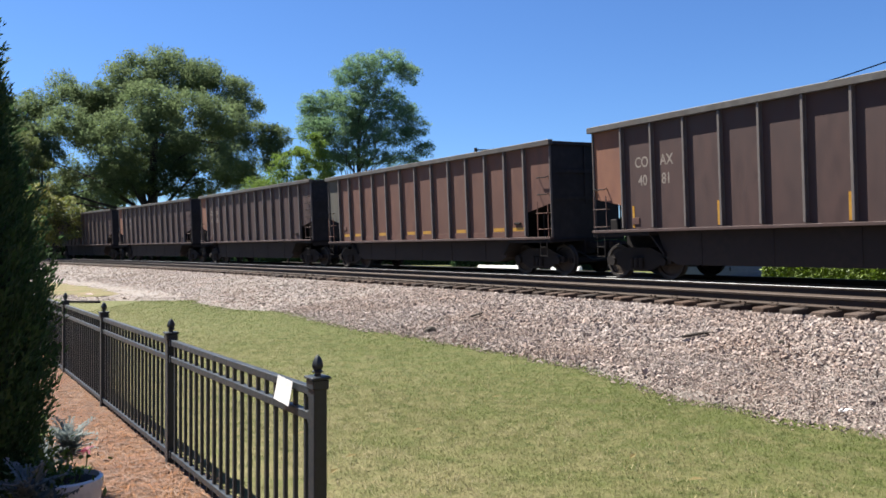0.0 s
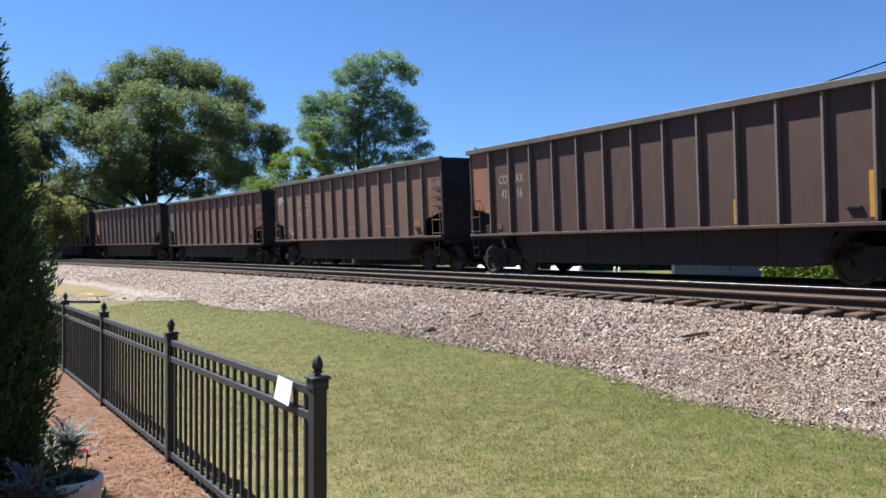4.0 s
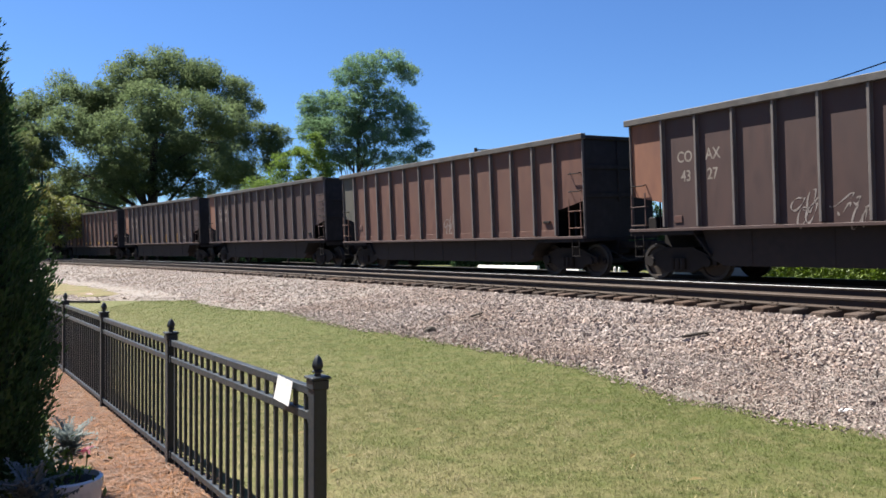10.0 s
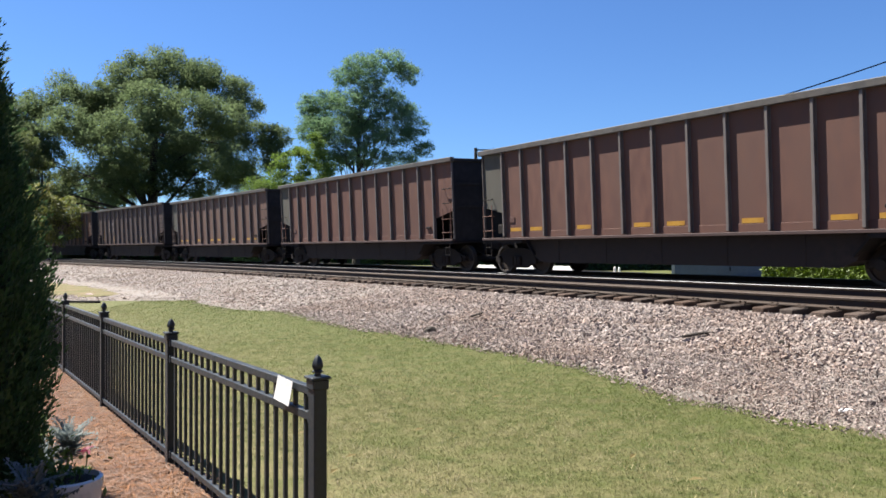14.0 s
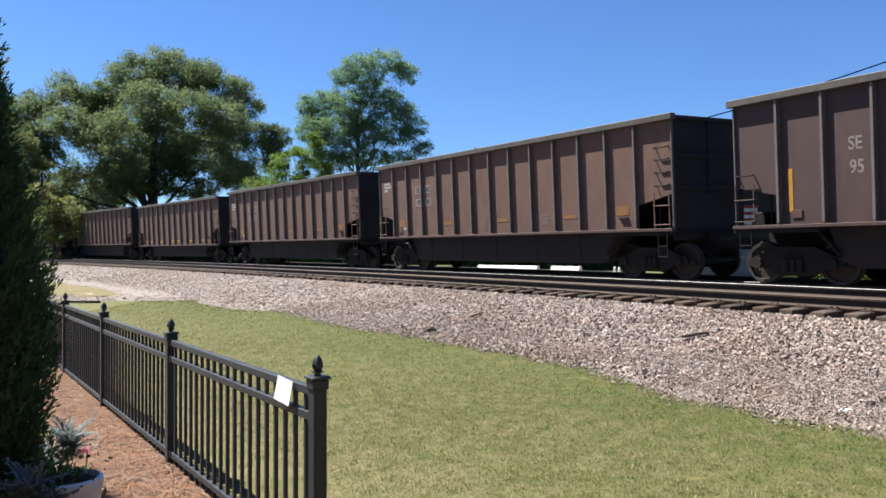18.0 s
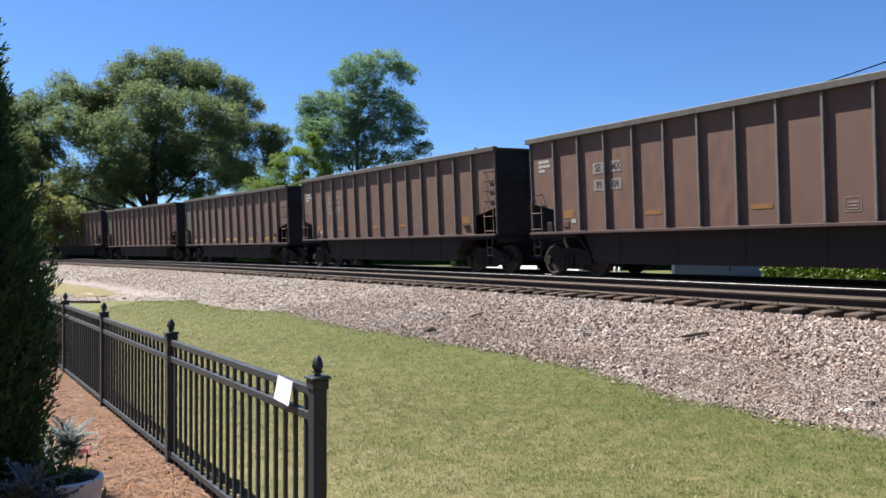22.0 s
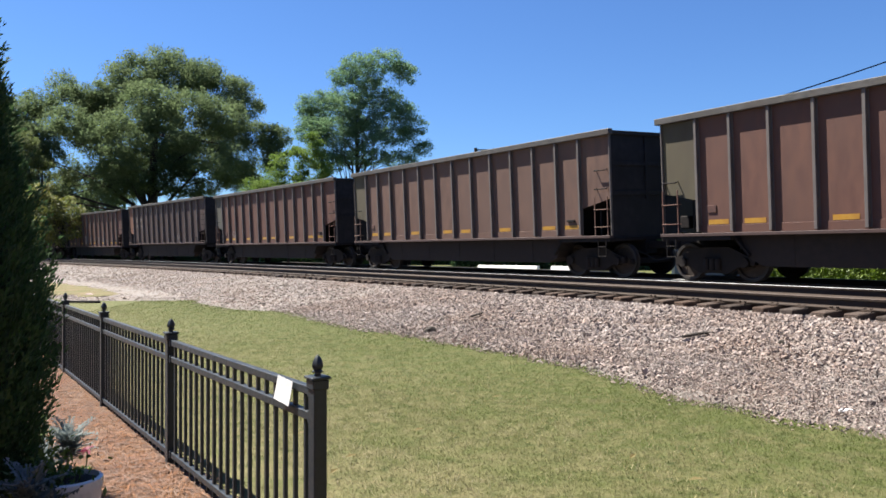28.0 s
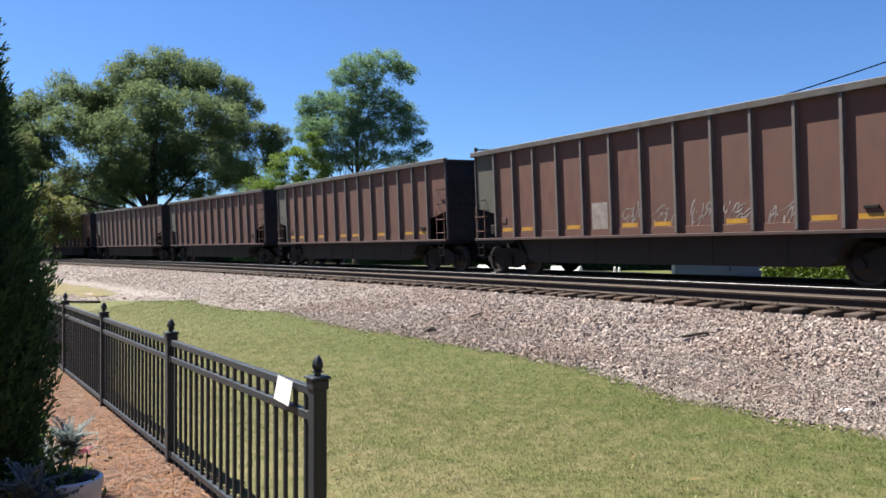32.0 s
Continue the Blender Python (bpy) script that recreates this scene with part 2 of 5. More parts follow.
# body paints: main brown, warm rusty, dull grey brown, mauve brown
PAINT = {
    "rib": mat("pale_rib_paint", (0.07392, 0.06384, 0.06216), (0.1134, 0.1008, 0.09744), 9, 0.75, bump=0.06, coarse=1.0, c3=(0.0798, 0.0672, 0.06384), stretch=(1, 1, 0.3)),
    "brown": mat("brown_car_paint", (0.03144, 0.01428, 0.01285), (0.04616, 0.02298, 0.02119), 5, 0.72, bump=0.06, bscale=14, coarse=0.6, c3=(0.03486, 0.01926, 0.01832), stretch=(1, 1, 0.35)),
    "warm": mat("rusty_brown_car_paint", (0.06783, 0.0264, 0.0189), (0.09737, 0.04301, 0.03093), 5, 0.75, bump=0.06, bscale=14, coarse=0.6, c3=(0.07551, 0.03716, 0.02793), stretch=(1, 1, 0.35)),
    "grey": mat("faded_brown_car_paint", (0.07461, 0.03922, 0.02915), (0.1067, 0.05884, 0.04419), 5, 0.75, bump=0.06, bscale=14, coarse=0.6, c3=(0.08533, 0.04903, 0.03854), stretch=(1, 1, 0.35)),
    "mauve": mat("dark_brown_car_paint", (0.03565, 0.01785, 0.017), (0.05258, 0.02975, 0.02763), 5, 0.75, bump=0.06, bscale=14, coarse=0.6, c3=(0.04114, 0.0255, 0.0238), stretch=(1, 1, 0.35)),
}
ENDPAINT = {
    "orange": mat("bare_rust_panel", (0.1281, 0.04956, 0.02905), (0.1752, 0.07864, 0.047), 4, 0.8, bump=0.06, coarse=1.1, c3=(0.1025, 0.04785, 0.03418), stretch=(1, 1, 0.4)),
    "tan": mat("ochre_grey_panel", (0.052, 0.04422, 0.02518), (0.07016, 0.06166, 0.03778), 4, 0.8, bump=0.06, coarse=1.1, c3=(0.04937, 0.03753, 0.02518), stretch=(1, 1, 0.4)),
    "pale": mat("chalky_grey_panel", (0.04629, 0.04534, 0.03867), (0.06341, 0.06297, 0.05347), 4, 0.8, bump=0.06, coarse=1.1, c3=(0.05606, 0.04783, 0.03751), stretch=(1, 1, 0.4)),
}


# ---- mesh helpers ----
def smooth_by_angle(me, angle=40):
    me.shade_smooth()
    me.set_sharp_from_angle(angle=radians(angle))


def finish(bm, name, material, smooth=False):
    me = bpy.data.meshes.new(name)
    bmesh.ops.recalc_face_normals(bm, faces=bm.faces)
    bm.to_mesh(me)
    bm.free()
    for m in (material if isinstance(material, (list, tuple)) else (material,)):
        me.materials.append(m)
    if smooth:
        smooth_by_angle(me)
    return me


def part(name, bm, material, parent, label="", at=None, smooth=False):
    me = bm if isinstance(bm, bpy.types.Mesh) else finish(bm, name, material, smooth)
    ob = new(name, me)
    ob.parent = parent
    if at is not None:
        ob.matrix_basis = at
    if label:
        ob["label"] = label
    return ob


def thing(name, m, label, category, group="", kind=""):
    ob = new(name)
    ob.empty_display_size = 0.2
    ob.matrix_basis = m
    return tagged(ob, label, category, group, kind)


def box(bm, x0, x1, y0, y1, z0, z1, bevel=0.0):
    r = bmesh.ops.create_cube(bm, size=1.0, matrix=Matrix.LocRotScale(((x0 + x1) / 2, (y0 + y1) / 2, (z0 + z1) / 2), None, (x1 - x0, y1 - y0, z1 - z0)))
    if bevel:
        es = list({e for v in r["verts"] for e in v.link_edges})
        bmesh.ops.bevel(bm, geom=es, offset=bevel, segments=1, affect='EDGES')
    return bm


def boxes(*rows, bevel=0.0):
    bm = bmesh.new()
    for r in rows:
        box(bm, *r, bevel=bevel)
    return bm


def rod(bm, a, b, r, seg=8, r2=None):
    a, b = Vector(a), Vector(b)
    d = b - a
    m = Matrix.Translation((a + b) / 2) @ d.to_track_quat('Z', 'Y').to_matrix().to_4x4()
    bmesh.ops.create_cone(bm, cap_ends=True, segments=seg, radius1=r, radius2=r if r2 is None else r2, depth=d.length, matrix=m)
    return bm


def prism(bm, outline, y0, y1):
    """Extrude an outline of (x, z) pairs between y0 and y1."""
    lo = [bm.verts.new((x, y0, z)) for x, z in outline]
    hi = [bm.verts.new((x, y1, z)) for x, z in outline]
    bm.faces.new(lo)
    bm.faces.new(hi[::-1])
    for i in range(len(lo)):
        j = (i + 1) % len(lo)
        bm.faces.new((lo[i], hi[i], hi[j], lo[j]))
    return bm


def lathe(bm, profile, seg=16, axis='Z', m=None):
    """Turn (radius, height) pairs round an axis."""
    rings = []
    for r, h in profile:
        ring = []
        for i in range(seg):
            a = 2 * math.pi * i / seg
            v = Vector((r * math.cos(a), r * math.sin(a), h))
            if axis == 'Y':
                v = Vector((v.x, v.z, v.y))
            ring.append(bm.verts.new(m @ v if m else v))
        rings.append(ring)
    for a, b in zip(rings, rings[1:]):
        for i in range(seg):
            j = (i + 1) % seg
            bm.faces.new((a[i], a[j], b[j], b[i]))
    bm.faces.new(rings[0][::-1])
    bm.faces.new(rings[-1])
    return bm


def np_mesh(name, verts, faces, material):
    """A mesh out of computed arrays: verts (n, 3), faces (m, 3) or (m, 4)."""
    me = bpy.data.meshes.new(name)
    k = faces.shape[1]
    me.vertices.add(len(verts))
    me.vertices.foreach_set("co", np.ascontiguousarray(verts, dtype=np.float32).ravel())
    me.loops.add(faces.size)
    me.loops.foreach_set("vertex_index", np.ascontiguousarray(faces, dtype=np.int32).ravel())
    me.polygons.add(len(faces))
    me.polygons.foreach_set("loop_start", np.arange(0, faces.size, k, dtype=np.int32))
    me.materials.append(material)
    me.update(calc_edges=True)
    me.shade_flat()
    return me


# ---- the line of the tracks ----
HEAD = EYE - 0.670                 # rail head
Y0, PSI, KAP = 29.55, 0.95927, 0.002715
S_A, S_B = -120.0, 45.0            # the arc; straight beyond
CANT = 0.0489
NEAR_OFF = 4.03                    # centre of the near track from the centre of the far one
PITCH = 16.18                      # coupled length of a wagon


def line_at(s):
    """Place and heading of the far track's centre line at the distance s along it."""
    c = min(max(s, S_A), S_B)
    x = (math.sin(PSI + KAP * c) - math.sin(PSI)) / KAP
    y = Y0 + (math.cos(PSI + KAP * c) - math.cos(PSI)) / KAP
    th = PSI + KAP * c
    return x + (s - c) * math.cos(th), y - (s - c) * math.sin(th), -th


def track_pose(s, off=0.0, h=0.0, cant=CANT):
    """x along the line, y away from the camera, z up; off is towards the camera."""
    x, y, a = line_at(s)
    return pose(x + off * math.sin(a), y - off * math.cos(a), HEAD + h, 0, 0, math.degrees(a)) @ Matrix.Rotation(cant, 4, 'X')


def wagon_pose(s):
    a, b = line_at(s - 5), line_at(s + 5)
    return pose((a[0] + b[0]) / 2, (a[1] + b[1]) / 2, HEAD, 0, 0, math.degrees((a[2] + b[2]) / 2)) @ Matrix.Rotation(CANT, 4, 'X')


def to_line(x, y):
    """Distance along and off the line (towards the camera) for arrays of places."""
    cx, cy = -math.sin(PSI) / KAP, Y0 - math.cos(PSI) / KAP
    dx, dy = x - cx, y - cy
    th = np.arctan2(dx, dy)
    s = (th - PSI) / KAP
    off = 1 / KAP - np.hypot(dx, dy)
    for edge, side in ((S_A, -1), (S_B, 1)):
        ex, ey, ea = line_at(edge)
        ls = (x - ex) * math.cos(ea) + (y - ey) * math.sin(ea)
        lo = (x - ex) * math.sin(ea) - (y - ey) * math.cos(ea)
        use = (s * side > edge * side)
        s, off = np.where(use, edge + ls, s), np.where(use, lo, off)
    return s, off


def ground_z(off):
    """Height of the ground by the distance off the far track's centre, towards the camera."""
    return np.interp(off, (-400, -30, -9, -5, -3.4, 5.5, 6.2, 8.9, 10.6, 12.5, 14.7, 16, 60), (0.9, 0.45, 0.30, 0.42, HEAD - 0.29, HEAD - 0.355, HEAD - 0.40, 0.14, 0.05, 0.01, -0.045, -0.055, -0.14))


def border(s):
    """Where the ballast meets the lawn."""
    base = np.interp(s, (-40, -16, -4.2, -1.35, -0.24, 0.63, 1.5, 2.2, 3.0, 5.7, 6.8, 7.4, 8.75, 10.3, 12.1, 13.3, 15, 16.7, 18, 18.5, 19.2, 20.1, 20.4, 20.7, 21, 21.5, 22, 24, 40), (13.5, 13.3, 13.2, 13.1, 11.9, 11.1, 10.2, 10.2, 10.4, 10.4, 10.05, 9.7, 9.8, 9.95, 10.05, 9.85, 9.85, 9.82, 9.84, 9.87, 10.1, 10.3, 10.26, 10.18, 10.27, 10.2, 10.1, 10.0, 10.2))
    return base + 0.03 * np.sin(s * 5.1 + 1.0) + 0.03 * np.sin(s * 11.0)


def on_line(s, off):
    c = np.clip(s, S_A, S_B)
    th = PSI + KAP * c
    x = (np.sin(th) - math.sin(PSI)) / KAP + (s - c) * np.cos(th)
    y = Y0 + (np.cos(th) - math.cos(PSI)) / KAP - (s - c) * np.sin(th)
    return x - off * np.sin(th), y - off * np.cos(th)


def strip_sheet(name, svals, offs_of, zs, material):
    """A sheet laid out along the line: offs_of(s) gives the row of offsets, zs(off, s) the heights."""
    rows = [np.array(offs_of(s), dtype=float) for s in svals]
    n = len(rows[0])
    v = []
    for s, r in zip(svals, rows):
        x, y = on_line(np.full(n, float(s)), r)
        v.append(np.stack((x, y, zs(r, s)), 1))
    v = np.concatenate(v)
    i = np.arange(len(svals) - 1)[:, None] * n + np.arange(n - 1)[None, :]
    f = np.stack((i, i + 1, i + n + 1, i + n), -1).reshape(-1, 4)
    return np_mesh(name, v, f[:, ::-1], material)


# ---- ground ----
far_s = [-1500, -900, -500, -300, -200, -150]
svals = far_s + list(np.arange(-120, 46, 1.5)) + [60, 100, 200, 400, 800]
offs = [-1800, -900, -400, -200, -100, -60, -30, -20, -14, -9, -7, -5, -3.4, -1, 2, 4, 5.5, 6.2, 7, 8, 8.9, 9.7, 10.6, 12, 14, 15.5, 18, 22, 30, 60, 140, 300]
rng = np.random.default_rng(4)
ground = new("ground", strip_sheet("ground", svals, lambda s: offs, lambda o, s: ground_z(o) - 0.02, M["soil"]))
tagged(ground, "mown lawn with worn tan patches beside the railway", "ground", kind="structure")

bed_s = [-900, -500, -300, -200, -150] + list(np.arange(-120, 46, 0.5)) + [100, 300, 700]
bed = new("ballast_bed", strip_sheet("ballast_bed", bed_s, lambda s: [-3.6, -1.0, 2, 4, 5.5, 6.2, 7.0, 8.0, 8.9, 9.3, max(9.4, float(border(s)) - 0.4), float(border(s))],
                                     lambda o, s: ground_z(o) + np.where(o > float(border(s)) - 0.05, -0.03, 0.012), M["bed"]))
tagged(bed, "bed of dusty pale grey fines under the ballast", "ballast", kind="structure")


def stones(name, count, s0, s1, size, label, o0=2.0, seed=1, o1=None, sink=0.0, thick=1.0, chips=False):
    r = np.random.default_rng(seed)
    s = r.uniform(s0, s1, count)
    edge = border(s) if o1 is None else np.full(count, o1)
    o = o0 + (edge + 0.12 - o0) * r.uniform(0, 1, count)
    stray = r.uniform(0, 1, count) < 0.004
    o = np.where(stray, edge + r.exponential(0.08, count), o)
    x, y = on_line(s, o)
    z = ground_z(o) + 0.012 - sink + r.uniform(-0.01, 0.025, count) - (0.0 if o1 else 0.035 * np.clip(1 - (edge - o) / 0.35, 0, 1.2))
    d = size * r.lognormal(0, 0.28, count)
    d = np.minimum(d, size * 2.2)
    patch = np.sin(s * 0.55 + 1.3) + np.sin(o * 1.7 + s * 0.23) + 0.5 * np.sin(s * 1.7 + o * 3)
    strip_lo = 8.35 + 0.14 * np.sin(s * 1.3) + 0.08 * np.sin(s * 3.1 + 1) - 0.15 * np.clip(s - 18.5, 0, 2)
    strip_hi = edge - 0.42 + 0.10 * np.sin(s * 2.3) + 0.35 * np.clip(s - 19.0, 0, 1)
    fines = (s > -30) & (o > strip_lo + r.normal(0, 0.10, count)) & (o < strip_hi + r.normal(0, 0.08, count)) & (patch > -1.1)
    d = np.where(fines, d * np.interp(s, (0, 14, 20), (0.85, 0.72, 0.50)), d * np.where(s > 7, 1.03, 0.85))
    if chips:
        d = size * r.lognormal(0, 0.3, count) * (o < strip_hi + 0.1) * np.clip((s - 12) / 4, 0.2, 1)
    d = d * np.interp(edge - o, (-0.2, 0.0, 0.5), (0.4, 0.55, 1.0))
    chip = np.array([(1, 0.5, -0.4), (-0.5, 1, -0.4), (-1, -0.5, -0.4), (0.5, -1, -0.4), (0.15, 0.1, 1), (-0.1, 0.1, -1)], dtype=float) * 0.62
    v = (chip[None] + r.uniform(-0.25, 0.25, (count, 6, 3))) * d[:, None, None] * np.stack((r.uniform(0.8, 1.4, count), r.uniform(0.6, 1.0, count), r.uniform(0.5, 0.9, count)), 1)[:, None, :]
    q = r.normal(size=(count, 4))
    q /= np.linalg.norm(q, axis=1)[:, None]
    w, a, b, c = q.T
    R = np.stack((np.stack((1 - 2 * (b * b + c * c), 2 * (a * b - w * c), 2 * (a * c + w * b)), -1),
                  np.stack((2 * (a * b + w * c), 1 - 2 * (a * a + c * c), 2 * (b * c - w * a)), -1),
                  np.stack((2 * (a * c - w * b), 2 * (b * c + w * a), 1 - 2 * (a * a + b * b)), -1)), 1)
    squash = thick * np.interp(s, (7, 15), (0.5, 1.0)) if s0 >= 7 else np.full(count, thick)
    v = np.einsum('nij,nkj->nki', R, v) * np.stack((np.ones(count), np.ones(count), squash), 1)[:, None, :] + np.stack((x, y, z), 1)[:, None, :]
    tris = np.array([(0, 1, 4), (1, 2, 4), (2, 3, 4), (3, 0, 4), (1, 0, 5), (2, 1, 5), (3, 2, 5), (0, 3, 5)])
    f = (tris[None] + 6 * np.arange(count)[:, None, None]).reshape(-1, 3)
    ob = new(name, np_mesh(name, v.reshape(-1, 3), f, M["stone"]))
    return tagged(ob, label, "ballast", kind="stuff")


stones("ballast_chips", 46000, 12, 24, 0.018, "small crushed granite chips along the foot of the ballast", o0=8.25, seed=6, chips=True)
stones("ballast", 105000, 7, 26, 0.035, "crushed pale grey granite ballast sloping to the lawn", o0=5.32, seed=1)
stones("ballast", 36000, -18, 7, 0.054, "crushed pale grey granite ballast sloping to the lawn", o0=5.32, seed=2, thick=0.4)
stones("ballast", 24000, -75, -18, 0.085, "crushed pale grey granite ballast sloping to the lawn", o0=5.32, seed=3, thick=0.35)
stones("ballast", 14000, -10, 26, 0.040, "crushed granite ballast between the ties", o0=2.5, seed=4, o1=5.35, sink=0.02)

# plain unseen wall added behind the camera to cut sky fill on the wagons
wall_south = new("wall_south", finish(boxes((-34.0, 34.0, -7.3, -7.0, -0.3, 6.0)), "wall_south", M["backwall"]))
tagged(wall_south, "added unseen brown wall that blocks low sky light", "wall", kind="structure")

# ---- lawn ----
FENCE_END, FENCE_A, PANEL = (-0.56, 3.40), 0.97170, 2.44
FX, FY = -math.cos(FENCE_A), math.sin(FENCE_A)


def fence_side(x, y):
    """Distance from the fence's line, positive on the lawn side."""
    return (x - FENCE_END[0]) * FY - (y - FENCE_END[1]) * FX


def blades(name, count, xr, yr, length, width, material, label, keep, seed):
    r = np.random.default_rng(seed)
    x, y = r.uniform(*xr, count), r.uniform(*yr, count)
    s, o = to_line(x, y)
    ok = keep(x, y, s, o, r)
    x, y, o = x[ok], y[ok], o[ok]
    n = len(x)
    z = ground_z(o) - 0.025
    a, tilt = r.uniform(0, 2 * math.pi, n), r.uniform(0.55, 1.45, n)
    L, w = length * r.uniform(0.5, 1.3, n), width * r.uniform(0.7, 1.3, n)
    base = np.stack((x, y, z), 1)
    side = np.stack((-np.sin(a), np.cos(a), np.zeros(n)), 1) * w[:, None]
    tip = base + np.stack((np.cos(a) * np.sin(tilt), np.sin(a) * np.sin(tilt), np.cos(tilt)), 1) * L[:, None]
    v = np.stack((base - side, base + side, tip), 1).reshape(-1, 3)
    f = np.arange(3 * n).reshape(-1, 3)
    return tagged(new(name, np_mesh(name, v, f, material)), label, "grass", kind="stuff")


def on_lawn(x, y, s, o, r):
    return (fence_side(x, y) > 0.05 + 0.03 * np.sin(7 * x)) & (o > border(s) - 0.08 * r.uniform(0, 1, len(x)) ** 2) & (np.abs(x) < 0.66 * y + 0.6)


GRASS = "short mown warm-season lawn grass, green with tan stems"
blades("lawn_grass", 460000, (-4.0, 5.5), (2.2, 9.5), 0.031, 0.0036, M["grass"], GRASS, lambda x, y, s, o, r: on_lawn(x, y, s, o, r) & (r.uniform(0, 1, len(x)) < (9.5 - y) / 2.2), 11)
blades("lawn_grass", 210000, (-6.5, 4.5), (7.2, 14), 0.032, 0.0046, M["grass"], GRASS, lambda x, y, s, o, r: on_lawn(x, y, s, o, r) & (r.uniform(0, 1, len(x)) < np.minimum((y - 7.2) / 2.2, (14 - y) / 2.5)), 12)
blades("lawn_grass", 170000, (-9, 2), (11, 24), 0.034, 0.0065, M["grass"], GRASS, lambda x, y, s, o, r: on_lawn(x, y, s, o, r) & (r.uniform(0, 1, len(x)) < (y - 11) / 2.5), 16)

# dead stems and clippings lying on the lawn
blades("grass_clippings", 90000, (-3.5, 5.5), (2.2, 9.5), 0.045, 0.0030, M["clippings"], "dead straw stems lying on the mown lawn", lambda x, y, s, o, r: on_lawn(x, y, s, o, r) & (np.sin(3.1 * x + 1.7 * y) + np.sin(5.3 * y - 2.2 * x + 1) + np.sin(9.1 * x + 6.3 * y) + r.normal(0, 1.2, len(x)) > 0.6) & (o > border(s) + 0.5), 15)


def dry_patch(x, y, s, o, r):
    d = ((s + 9.5) / 7.2) ** 2 + ((o - 12.0 + 0.03 * (s + 9)) / 1.25) ** 2
    return (d < 1 - 0.5 * r.uniform(0, 1, len(x)) ** 2) & (x > -22)


turf_s = list(np.arange(-17.0, -1.9, 0.5))
patch_mid = lambda s: 12.0 - 0.03 * (s + 9) + 0.1 * math.sin(s * 2.1)
patch_half = lambda s: 1.35 * max(0.02, 1 - ((s + 9.5) / 7.6) ** 2) ** 0.5 + 0.1 * math.sin(s * 3.7)
turf = new("dry_turf", strip_sheet("dry_turf", turf_s, lambda s: [patch_mid(s) + patch_half(s) * q for q in (-1, -0.6, -0.2, 0.2, 0.6, 1)],
                                   lambda o, s: ground_z(o) + np.array((0.0, 0.05, 0.055, 0.055, 0.05, 0.0)), M["dryturf"]))
tagged(turf, "patch of tan and green dry turf on the gravel", "grass", kind="structure")
blades("dry_grass", 150000, (-21, -9), (23, 40), 0.10, 0.014, M["drygrass"], "tuft of tan dry grass growing on the gravel", dry_patch, 13)
blades("lawn_fringe", 260000, (-9, 4.5), (4.6, 24), 0.055, 0.0032, M["edgegrass"], "denser green grass along the edge of the ballast", lambda x, y, s, o, r: (o > border(s) - r.exponential(0.13, len(x))) & (o - border(s) < r.exponential(0.34, len(x))) & (np.abs(x) < 0.66 * y + 0.6), 14)

# ---- tracks ----
RAIL_PROFILE = [(-0.07, -0.172), (0.07, -0.172), (0.07, -0.160), (0.012, -0.135), (0.010, -0.045), (0.036, -0.036), (0.037, -0.006), (0.030, 0.0),
                (-0.030, 0.0), (-0.037, -0.006), (-0.036, -0.036), (-0.010, -0.045), (-0.012, -0.135), (-0.07, -0.160)]


def rail(parent, off, side, head="railhead"):
    sv = [-900, -400, -200] + list(np.arange(-120, 46, 2.0)) + [100, 300, 700]
    n = len(RAIL_PROFILE)
    vs = []
    for s in sv:
        m = track_pose(s, off)
        vs += [tuple(m @ Vector((0, side * 0.7535 + y, z))) for y, z in RAIL_PROFILE]
    bm = bmesh.new()
    vv = [bm.verts.new(v) for v in vs]
    for i in range(len(sv) - 1):
        for j in range(n):
            k = (j + 1) % n
            f = bm.faces.new((vv[i * n + j], vv[i * n + k], vv[(i + 1) * n + k], vv[(i + 1) * n + j]))
            f.material_index = 1 if j in (6, 7, 8) else 0
    ob = part("rail", bm, [M["rail"], M[head]], parent, "steel rail with a shiny worn head")
    return ob


def tie_mesh():
    bm = boxes((-0.115, 0.115, -1.3, 1.3, -0.175, 0.0), bevel=0.012)
    bmesh.ops.subdivide_edges(bm, edges=[e for e in bm.edges if abs(e.verts[0].co.y - e.verts[1].co.y) > 1], cuts=3)
    r = random.Random(2)
    for v in bm.verts:
        v.co += Vector((r.uniform(-0.006, 0.006), r.uniform(-0.012, 0.012), r.uniform(-0.004, 0.004)))
    return finish(bm, "tie", M["tie"])


